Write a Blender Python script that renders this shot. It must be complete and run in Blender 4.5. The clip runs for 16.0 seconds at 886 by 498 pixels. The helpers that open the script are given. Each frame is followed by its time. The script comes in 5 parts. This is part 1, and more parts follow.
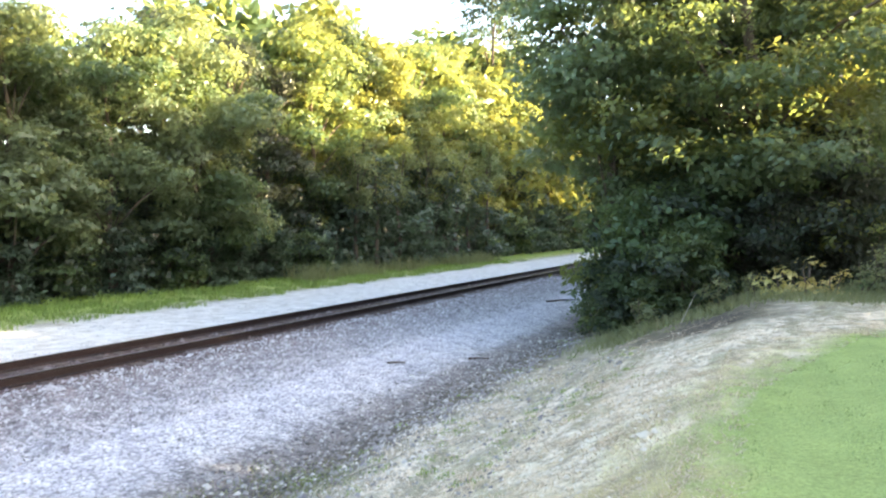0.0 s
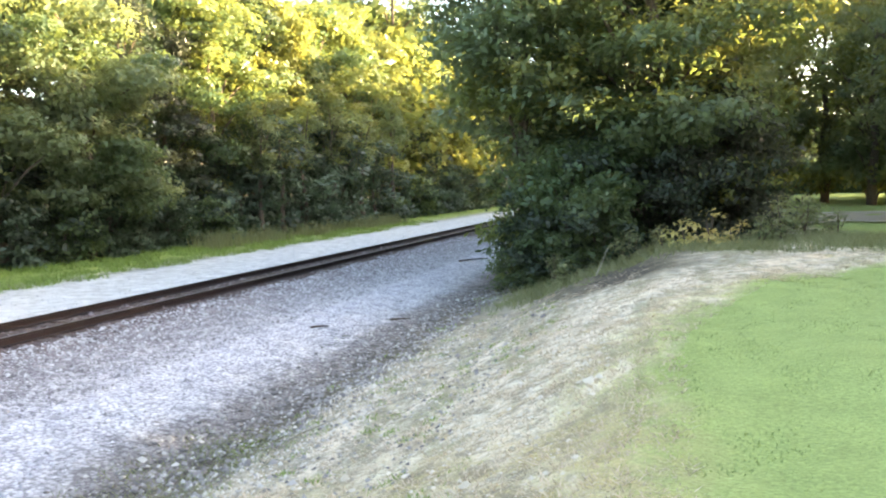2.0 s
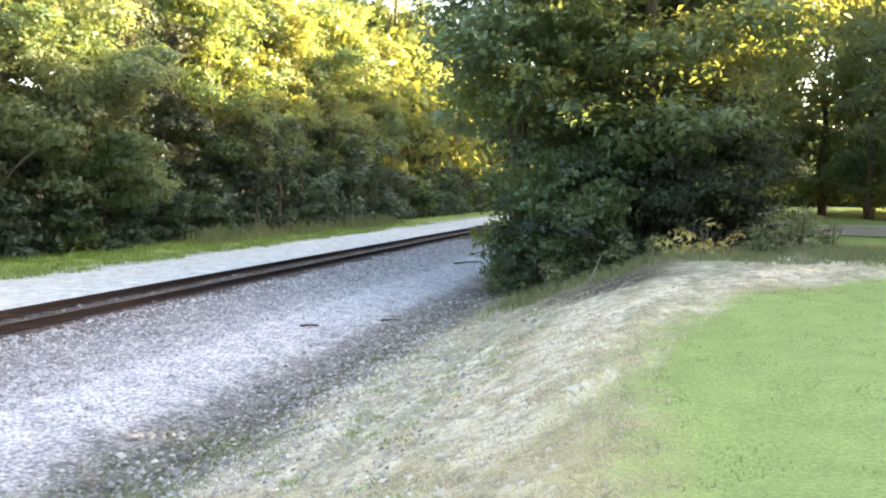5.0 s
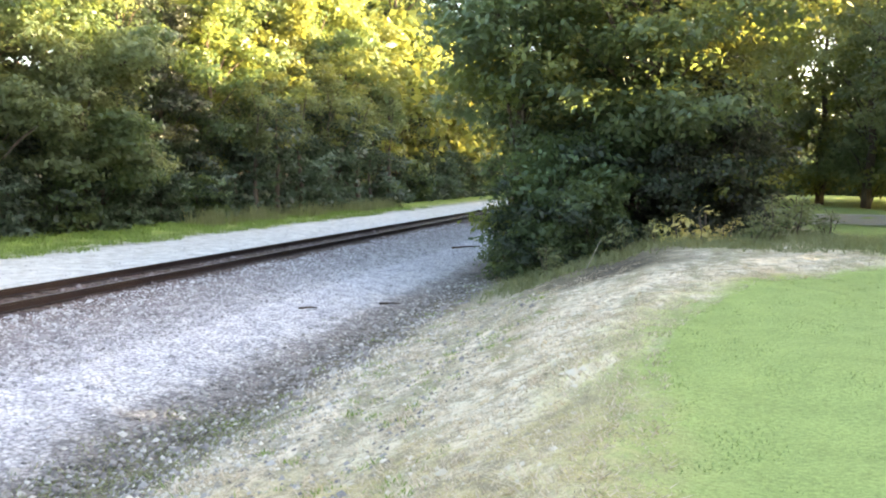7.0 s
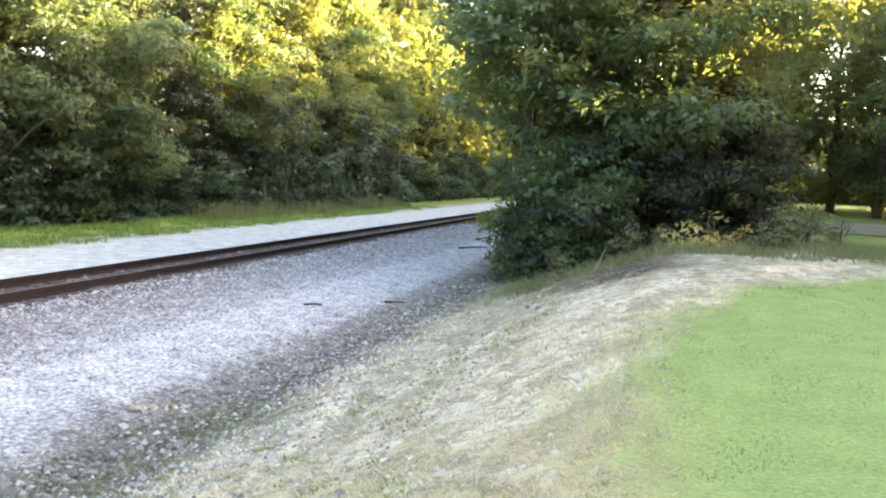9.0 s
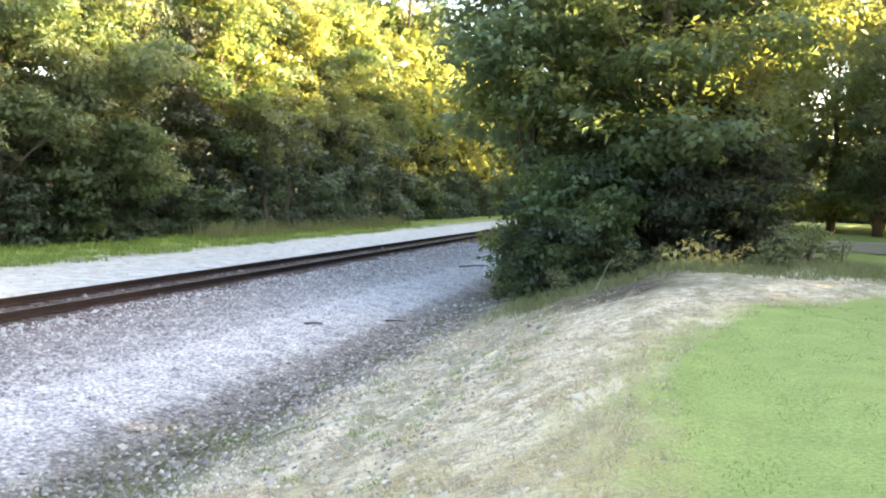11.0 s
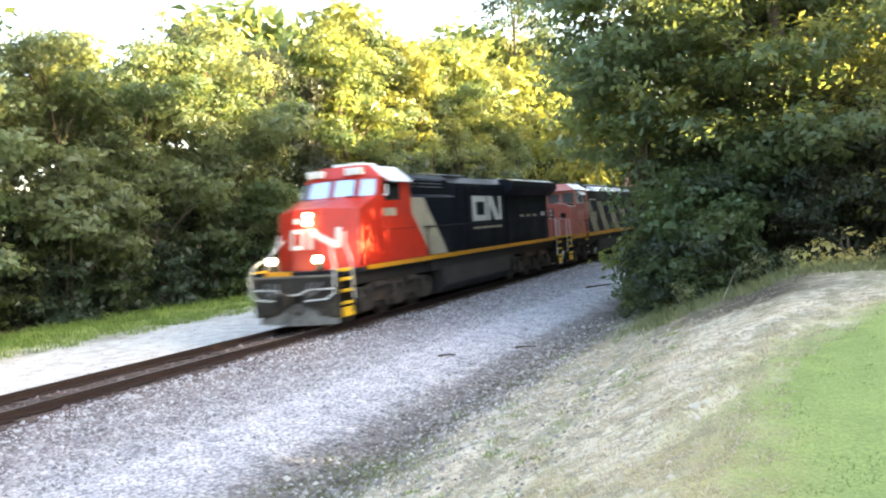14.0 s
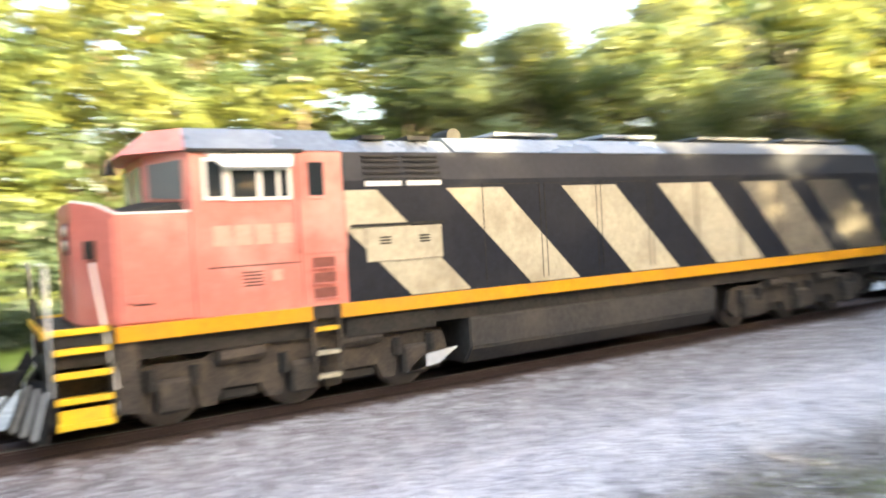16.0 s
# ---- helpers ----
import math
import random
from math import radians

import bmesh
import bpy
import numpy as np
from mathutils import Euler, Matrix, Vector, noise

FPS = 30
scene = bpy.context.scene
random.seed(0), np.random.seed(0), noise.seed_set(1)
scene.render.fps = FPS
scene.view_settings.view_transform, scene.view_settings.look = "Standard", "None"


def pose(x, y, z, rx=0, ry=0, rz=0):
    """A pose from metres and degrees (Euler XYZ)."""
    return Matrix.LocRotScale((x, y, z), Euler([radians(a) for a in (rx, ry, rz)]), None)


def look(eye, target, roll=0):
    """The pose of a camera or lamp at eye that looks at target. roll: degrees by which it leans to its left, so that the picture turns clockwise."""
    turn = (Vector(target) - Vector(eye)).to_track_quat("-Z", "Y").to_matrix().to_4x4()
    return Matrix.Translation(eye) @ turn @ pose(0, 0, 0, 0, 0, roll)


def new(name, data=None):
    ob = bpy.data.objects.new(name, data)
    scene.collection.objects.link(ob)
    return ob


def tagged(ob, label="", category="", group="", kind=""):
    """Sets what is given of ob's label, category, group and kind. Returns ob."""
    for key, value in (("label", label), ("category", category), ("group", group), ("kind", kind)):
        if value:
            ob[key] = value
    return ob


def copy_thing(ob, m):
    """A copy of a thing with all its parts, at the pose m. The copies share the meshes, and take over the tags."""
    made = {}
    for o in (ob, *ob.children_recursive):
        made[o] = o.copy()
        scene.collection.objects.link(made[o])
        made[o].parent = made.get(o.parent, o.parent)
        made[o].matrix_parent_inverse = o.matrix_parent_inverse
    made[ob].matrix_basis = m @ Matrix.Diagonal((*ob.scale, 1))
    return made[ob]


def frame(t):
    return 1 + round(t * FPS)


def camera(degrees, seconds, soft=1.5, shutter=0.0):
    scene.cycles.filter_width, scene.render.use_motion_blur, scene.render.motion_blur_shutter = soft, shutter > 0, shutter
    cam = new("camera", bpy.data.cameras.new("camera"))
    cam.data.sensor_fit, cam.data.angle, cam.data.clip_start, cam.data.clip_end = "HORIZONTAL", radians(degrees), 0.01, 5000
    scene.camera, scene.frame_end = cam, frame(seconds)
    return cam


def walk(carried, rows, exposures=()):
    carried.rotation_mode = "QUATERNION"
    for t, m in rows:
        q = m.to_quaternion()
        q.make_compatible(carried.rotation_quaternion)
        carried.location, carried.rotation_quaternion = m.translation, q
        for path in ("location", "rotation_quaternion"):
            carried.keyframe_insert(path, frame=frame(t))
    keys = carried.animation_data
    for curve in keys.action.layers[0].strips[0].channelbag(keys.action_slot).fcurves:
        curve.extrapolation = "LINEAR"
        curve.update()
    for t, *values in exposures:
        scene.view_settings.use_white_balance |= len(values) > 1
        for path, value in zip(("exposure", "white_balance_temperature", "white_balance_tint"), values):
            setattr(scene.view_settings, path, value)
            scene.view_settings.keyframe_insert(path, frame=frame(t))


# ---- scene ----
cam = camera(59.63, 16.0, soft=2.0, shutter=0.55)
TRACK = -13.0                   # rail tops are z = 0, the track runs along y at x = TRACK
# seconds, place of the camera, yaw to the left of the track, pitch, roll
STEPS = [
    (0.0, 0.35, 0.11, 2.59, 23.45, -1.43, 0.35),
    (0.5, 0.35, 0.17, 2.61, 22.82, -0.02, 0.62),
    (1.0, 0.36, 0.12, 2.66, 21.57, -0.19, -0.84),
    (1.5, 0.05, -0.06, 2.57, 20.61, -3.24, 1.25),
    (2.0, -0.04, -0.07, 2.55, 16.16, -4.31, 1.71),
    (2.5, 0.01, 0.09, 2.56, 16.30, -2.15, 0.45),
    (3.0, 0.04, 0.10, 2.54, 17.10, -3.08, -0.81),
    (3.5, 0.05, 0.12, 2.53, 16.07, -3.30, 0.01),
    (4.0, 0.03, 0.08, 2.54, 15.87, -3.99, 0.25),
    (6.5, 0.03, 0.05, 2.53, 16.49, -4.34, -0.35),
    (7.0, -0.00, 0.00, 2.54, 15.92, -5.32, -0.62),
    (7.5, -0.03, 0.02, 2.54, 15.87, -5.17, -1.28),
    (8.0, 0.01, 0.07, 2.53, 15.99, -5.31, -1.70),
    (10.5, -0.02, 0.03, 2.52, 17.21, -4.75, -2.08),
    (11.0, -0.02, 0.08, 2.53, 16.62, -3.96, -1.93),
    (11.5, 0.00, 0.08, 2.52, 17.75, -4.01, -1.83),
    (12.0, 0.01, 0.03, 2.54, 16.92, -3.65, -0.55),
    (12.5, 0.08, -0.10, 2.56, 17.17, -3.18, 0.37),
    (13.0, 0.22, -0.19, 2.56, 20.72, -2.30, 1.97),
    (13.5, 0.44, -0.45, 2.66, 24.24, -1.51, 0.91),
    (14.0, 0.39, -0.56, 2.66, 25.76, -1.83, 4.05),
    (14.5, 0.55, -0.31, 2.67, 26.58, -1.31, 2.29),
    (15.0, 0.34, -0.65, 2.70, 28.97, -0.36, 1.53),
    (15.3, 0.13, -0.78, 2.66, 32.79, -0.57, 1.82),
    (15.5, 0.00, -0.55, 2.65, 37.97, -0.77, 2.20),
    (15.6, -0.06, -0.43, 2.65, 40.08, -0.86, 2.42),
    (15.8, -0.20, -0.39, 2.63, 47.78, -1.18, 2.54),
    (16.0, -0.16, -0.66, 2.65, 58.14, -1.29, 3.30),
]
walk(cam, [(t, pose(x, y, z, 90 + p, r, a)) for t, x, y, z, a, p, r in STEPS], exposures=[(0.0, 3.36, 7100, 13), (3.0, 3.46, 7650, 13), (16.0, 3.46, 7700, 13)])

# ---- world and sun ----
SUN_AZ, SUN_EL = 68.0, 15.0     # azimuth to the right of the track's far direction, elevation
world = bpy.data.worlds.new("sky")
scene.world = world
world.use_nodes = True
wn = world.node_tree
sky = wn.nodes.new("ShaderNodeTexSky")
sky.sky_type, sky.sun_disc = "NISHITA", False
sky.sun_elevation, sky.sun_rotation = radians(SUN_EL), radians(SUN_AZ)
sky.air_density, sky.dust_density = 1.0, 2.5
wn.links.new(sky.outputs[0], wn.nodes["Background"].inputs[0])
wn.nodes["Background"].inputs[1].default_value = 0.122
sun_data = bpy.data.lights.new("sun", "SUN")
sun_data.energy, sun_data.angle, sun_data.color = 5.0, radians(0.6), (1.0, 0.87, 0.54)
sun = new("sun", sun_data)
_d = Vector((math.sin(radians(SUN_AZ)) * math.cos(radians(SUN_EL)), math.cos(radians(SUN_AZ)) * math.cos(radians(SUN_EL)), math.sin(radians(SUN_EL))))
sun.matrix_world = look(_d * 100, (0, 0, 0))


# ---- materials ----
def nodes_of(name):
    m = bpy.data.materials.new(name)
    m.use_nodes = True
    return m, m.node_tree, m.node_tree.nodes["Principled BSDF"]


def noise_node(nt, scale, detail=4.0, rough=0.6, coord="Object"):
    tc = nt.nodes.new("ShaderNodeTexCoord")
    n = nt.nodes.new("ShaderNodeTexNoise")
    n.inputs["Scale"].default_value, n.inputs["Detail"].default_value, n.inputs["Roughness"].default_value = scale, detail, rough
    nt.links.new(tc.outputs[coord], n.inputs["Vector"])
    return n


def ramp_node(nt, fac, stops, interp="LINEAR"):
    r = nt.nodes.new("ShaderNodeValToRGB")
    r.color_ramp.interpolation = interp
    while len(r.color_ramp.elements) < len(stops):
        r.color_ramp.elements.new(0.5)
    for e, (p, c) in zip(r.color_ramp.elements, stops):
        e.position, e.color = p, (*c, 1)
    nt.links.new(fac, r.inputs[0])
    return r


def mix_node(nt, a, b, fac, blend="MIX"):
    m = nt.nodes.new("ShaderNodeMix")
    m.data_type, m.blend_type = "RGBA", blend
    for sock, v in ((m.inputs[0], fac), (m.inputs[6], a), (m.inputs[7], b)):
        if hasattr(v, "links"):
            nt.links.new(v, sock)
        elif sock == m.inputs[0]:
            sock.default_value = v
        else:
            sock.default_value = (*v, 1)
    return m.outputs[2]


def surface(name, base, dark, rough=0.6, metal=0.0, big=0.8, fine=25.0, bump=0.15, dirt=None, dirt_amount=0.3, spec=0.5):
    """A painted, stony or metal surface: grain, stains and slight relief."""
    m, nt, b = nodes_of(name)
    n1, n2 = noise_node(nt, big), noise_node(nt, fine, 3)
    c = ramp_node(nt, n2.outputs[0], [(0.3, dark), (0.7, base)]).outputs[0]
    if dirt:
        st = ramp_node(nt, n1.outputs[0], [(0.48, (0, 0, 0)), (0.72, (dirt_amount,) * 3)]).outputs[0]
        c = mix_node(nt, c, dirt, st)
    nt.links.new(c, b.inputs["Base Color"])
    rr = ramp_node(nt, n1.outputs[0], [(0.3, (max(rough - 0.12, 0.02),) * 3), (0.7, (min(rough + 0.12, 1),) * 3)]).outputs[0]
    nt.links.new(rr, b.inputs["Roughness"])
    b.inputs["Metallic"].default_value = metal
    b.inputs["Specular IOR Level"].default_value = spec
    bp = nt.nodes.new("ShaderNodeBump")
    bp.inputs["Strength"].default_value, bp.inputs["Distance"].default_value = bump, 0.02
    nt.links.new(n2.outputs[0], bp.inputs["Height"])
    nt.links.new(bp.outputs[0], b.inputs["Normal"])
    return m


def leaf_material(name, low, high, glow):
    """Leaves that let light through; each leaf differs a little, each tree too."""
    m, nt, b = nodes_of(name)
    geo, info = nt.nodes.new("ShaderNodeNewGeometry"), nt.nodes.new("ShaderNodeObjectInfo")
    c = ramp_node(nt, geo.outputs["Random Per Island"], [(0.0, tuple(0.5 * (p + q) for p, q in zip(low, high))), (0.6, high), (1.0, tuple(1.2 * v for v in high))]).outputs[0]
    hue = nt.nodes.new("ShaderNodeHueSaturation")
    mr = nt.nodes.new("ShaderNodeMapRange")
    mr.inputs["To Min"].default_value, mr.inputs["To Max"].default_value = 0.475, 0.52
    nt.links.new(info.outputs["Random"], mr.inputs["Value"])
    nt.links.new(mr.outputs[0], hue.inputs["Hue"])
    nt.links.new(c, hue.inputs["Color"])
    nt.links.new(hue.outputs[0], b.inputs["Base Color"])
    b.inputs["Roughness"].default_value = 0.4
    tr = nt.nodes.new("ShaderNodeBsdfTranslucent")
    tc = mix_node(nt, hue.outputs[0], glow, 0.5)
    nt.links.new(tc, tr.inputs["Color"])
    mx = nt.nodes.new("ShaderNodeMixShader")
    mx.inputs[0].default_value = 0.45
    nt.links.new(b.outputs[0], mx.inputs[1])
    nt.links.new(tr.outputs[0], mx.inputs[2])
    nt.links.new(mx.outputs[0], nt.nodes["Material Output"].inputs["Surface"])
    return m


def glow_material(name, color, strength):
    m, nt, b = nodes_of(name)
    b.inputs["Base Color"].default_value = (*color, 1)
    b.inputs["Emission Color"].default_value = (*color, 1)
    b.inputs["Emission Strength"].default_value = strength
    return m


def glass_material(name, tint, rough=0.05):
    m, nt, b = nodes_of(name)
    b.inputs["Base Color"].default_value = (*tint, 1)
    b.inputs["Roughness"].default_value = rough
    b.inputs["Specular IOR Level"].default_value = 0.8
    return m


M_RAIL = surface("rail_steel", (0.055, 0.038, 0.036), (0.028, 0.02, 0.02), 0.6, 0.3, 0.6, 30, spec=0.3)
M_RAILTOP = surface("rail_head", (0.2, 0.19, 0.19), (0.12, 0.115, 0.115), 0.4, 0.7, 1.0, 30, 0.05)
M_TIE = surface("tie_wood", (0.13, 0.09, 0.07), (0.05, 0.035, 0.03), 0.9, 0, 1.5, 18, 0.5)
M_BARK = surface("bark", (0.17, 0.13, 0.10), (0.06, 0.045, 0.035), 0.95, 0, 1.0, 14, 0.7)
M_LEAF = leaf_material("leaf_green", (0.048, 0.08, 0.044), (0.095, 0.15, 0.078), (0.33, 0.38, 0.08))
M_LEAF_Y = leaf_material("leaf_yellow_green", (0.08, 0.115, 0.034), (0.16, 0.205, 0.07), (0.55, 0.50, 0.11))
# dark leaves; in hollows this colour also stands in for shade
M_LEAF_D = leaf_material("leaf_dark_shaded", (0.024, 0.04, 0.028), (0.05, 0.076, 0.05), (0.14, 0.19, 0.06))
M_LEAF_S = leaf_material("leaf_soft_green", (0.085, 0.125, 0.075), (0.145, 0.205, 0.12), (0.52, 0.51, 0.13))
# pale yellow that stands in for sun on leaves
M_LEAF_P = leaf_material("leaf_sunlit_yellow", (0.40, 0.36, 0.10), (0.58, 0.52, 0.20), (0.6, 0.5, 0.15))
M_LEAF_T = leaf_material("leaf_bluish_green", (0.048, 0.08, 0.058), (0.095, 0.145, 0.105), (0.22, 0.30, 0.12))
# brownish leaves with the shade of the hollows in their colour
M_LEAF_B = leaf_material("leaf_brownish_shade", (0.030, 0.036, 0.024), (0.052, 0.060, 0.040), (0.12, 0.14, 0.06))
M_GRASS = leaf_material("grass_blade", (0.22, 0.28, 0.10), (0.33, 0.41, 0.165), (0.40, 0.44, 0.16))
M_STRAW = leaf_material("straw_blade", (0.38, 0.32, 0.215), (0.66, 0.57, 0.42), (0.58, 0.50, 0.32))
M_DULL = leaf_material("dull_grass_blade", (0.14, 0.155, 0.075), (0.25, 0.265, 0.135), (0.3, 0.32, 0.13))
M_WEED = leaf_material("weed_blade", (0.12, 0.17, 0.045), (0.24, 0.33, 0.09), (0.38, 0.48, 0.1))


def stone_material(name, stops):
    m, nt, b = nodes_of(name)
    geo = nt.nodes.new("ShaderNodeNewGeometry")
    info = nt.nodes.new("ShaderNodeObjectInfo")
    add = nt.nodes.new("ShaderNodeMath")
    add.operation = "ADD"
    nt.links.new(geo.outputs["Random Per Island"], add.inputs[0])
    nt.links.new(info.outputs["Random"], add.inputs[1])
    fr = nt.nodes.new("ShaderNodeMath")
    fr.operation = "FRACT"
    nt.links.new(add.outputs[0], fr.inputs[0])
    c = ramp_node(nt, fr.outputs[0], stops).outputs[0]
    n = noise_node(nt, 40)
    c = mix_node(nt, c, (0.5, 0.5, 0.5), n.outputs[0], "OVERLAY")
    nt.links.new(c, b.inputs["Base Color"])
    b.inputs["Roughness"].default_value = 0.85
    return m


M_STONE = stone_material("ballast_stone", [(0, (0.22, 0.21, 0.22)), (0.4, (0.42, 0.41, 0.43)), (0.8, (0.52, 0.51, 0.53)), (1, (0.62, 0.61, 0.62))])
M_STONE_M = stone_material("grey_ballast_stone", [(0, (0.16, 0.148, 0.152)), (0.4, (0.31, 0.295, 0.305)), (0.8, (0.44, 0.43, 0.44)), (1, (0.56, 0.55, 0.56))])
M_STONE_D = stone_material("ditch_stone", [(0, (0.14, 0.125, 0.12)), (0.5, (0.26, 0.24, 0.23)), (0.85, (0.34, 0.32, 0.30)), (1, (0.52, 0.50, 0.46))])
M_CHIP = stone_material("pale_chip", [(0, (0.30, 0.27, 0.22)), (0.4, (0.48, 0.44, 0.37)), (1, (0.66, 0.61, 0.52))])
M_STONE_RUST = stone_material("rusty_stone", [(0, (0.06, 0.042, 0.04)), (0.5, (0.15, 0.11, 0.105)), (1, (0.27, 0.225, 0.23))])


# ---- building helpers ----
def finish(name, bm, material, parent=None, label="", smooth=False):
    me = bpy.data.meshes.new(name)
    bm.to_mesh(me)
    bm.free()
    for mt in (material if isinstance(material, (list, tuple)) else [material]):
        me.materials.append(mt)
    if smooth:
        me.shade_smooth()
    ob = new(name, me)
    if parent:
        ob.parent = parent
    return tagged(ob, label)


def part(name, bm, material, parent, label="", smooth=False):
    return finish(name, bm, material, parent, label, smooth)


def box(bm, x0, x1, y0, y1, z0, z1, bevel=0.0):
    vs = [bm.verts.new((x, y, z)) for z in (z0, z1) for y in (y0, y1) for x in (x0, x1)]
    fs = [bm.faces.new([vs[i] for i in f]) for f in ((0, 2, 3, 1), (4, 5, 7, 6), (0, 1, 5, 4), (2, 6, 7, 3), (0, 4, 6, 2), (1, 3, 7, 5))]
    if bevel:
        es = list({e for f in fs for e in f.edges})
        bmesh.ops.bevel(bm, geom=es, offset=bevel, segments=1, affect="EDGES")
    return bm


def prism(bm, pts, axis, a, b, bevel=0.0):
    """Extrudes an outline along an axis: 'x' takes (y, z) points, 'y' takes (x, z), 'z' takes (x, y)."""
    def at(p, c):
        return (c, *p) if axis == "x" else (p[0], c, p[1]) if axis == "y" else (*p, c)
    v0, v1 = [bm.verts.new(at(p, a)) for p in pts], [bm.verts.new(at(p, b)) for p in pts]
    fs = [bm.faces.new(v0), bm.faces.new(v1[::-1])]
    n = len(pts)
    fs += [bm.faces.new((v0[i], v1[i], v1[(i + 1) % n], v0[(i + 1) % n])) for i in range(n)]
    bmesh.ops.recalc_face_normals(bm, faces=fs)
    if bevel:
        bmesh.ops.bevel(bm, geom=list({e for f in fs for e in f.edges}), offset=bevel, segments=2, affect="EDGES")
    return bm


def tube(bm, points, r, sides=6, root=None):
    """A round bar through points; with root, it grows out of that vertex."""
    pts = [Vector(p) for p in points]
    rings = []
    for i, p in enumerate(pts):
        if root and i == 0:
            continue
        d = (pts[min(i + 1, len(pts) - 1)] - pts[max(i - 1, 0)]).normalized()
        u = d.orthogonal().normalized()
        if rings and abs(d.z) < 0.9:
            u = d.cross(Vector((0, 0, 1))).normalized()
        w = d.cross(u)
        rr = r[i] if isinstance(r, (list, tuple)) else r
        rings.append([bm.verts.new(p + rr * (math.cos(6.2832 * k / sides) * u + math.sin(6.2832 * k / sides) * w)) for k in range(sides)])
    for a, b in zip(rings, rings[1:]):
        off = min(range(sides), key=lambda o: sum((a[k].co - b[(k + o) % sides].co).length for k in range(sides)))
        for k in range(sides):
            bm.faces.new((a[k], a[(k + 1) % sides], b[(k + 1 + off) % sides], b[(k + off) % sides]))
    if root:
        for k in range(sides):
            bm.faces.new((root, rings[0][(k + 1) % sides], rings[0][k]))
    else:
        bm.faces.new(rings[0][::-1])
    bm.faces.new(rings[-1])
    return bm


def disc(bm, x0, x1, y, z, r, sides=20):
    return prism(bm, [(y + r * math.cos(6.2832 * k / sides), z + r * math.sin(6.2832 * k / sides)) for k in range(sides)], "x", x0, x1)


def thing(name, label, category, group="", at=(0, 0, 0)):
    e = new(name)
    e.location = at
    e.empty_display_size = 0.5
    return tagged(e, label, category, group)


def from_arrays(name, verts, faces, material, parent=None):
    """A mesh from numpy arrays: verts (n, 3), faces (m, k)."""
    me = bpy.data.meshes.new(name)
    k = faces.shape[1]
    me.vertices.add(len(verts))
    me.vertices.foreach_set("co", verts.astype(np.float32).ravel())
    me.loops.add(faces.size)
    me.loops.foreach_set("vertex_index", faces.astype(np.int32).ravel())
    me.polygons.add(len(faces))
    me.polygons.foreach_set("loop_start", np.arange(0, faces.size, k, dtype=np.int32))
    me.update(calc_edges=True)
    me.materials.append(material)
    return me


# ---- ground ----
def smooth_step(a, b, x):
    t = np.clip((x - a) / (b - a), 0, 1)
    return t * t * (3 - 2 * t)


PROFILE_X = [-400, -60, -27, -21, -19.8, -15.4, -14.6, -11.4, -10.2, -7.2, -6.2, -5.4, -3.4, -1.6, -0.3, 1.5, 8, 40, 400]
PROFILE_Z = [0.6, 0.3, -0.12, -0.30, -0.33, -0.36, -0.20, -0.20, -0.30, -0.70, -0.82, -0.78, -0.33, 0.33, 0.80, 0.92, 0.96, 1.0, 1.3]


def ground_z(x, y):
    """Height of the ground; the bank fades into level ground beyond the shrubs."""
    x, y = np.asarray(x, float), np.asarray(y, float)
    z = np.interp(x, PROFILE_X, PROFILE_Z)
    soft = 0.05 * np.sin(1.3 * x + 0.7 * y) * np.sin(0.45 * y - 0.6 * x) + 0.025 * np.sin(3.1 * x + 1.1) * np.sin(2.3 * y)
    return z + soft * smooth_step(-6.5, -4.5, x) + 0.3 * soft


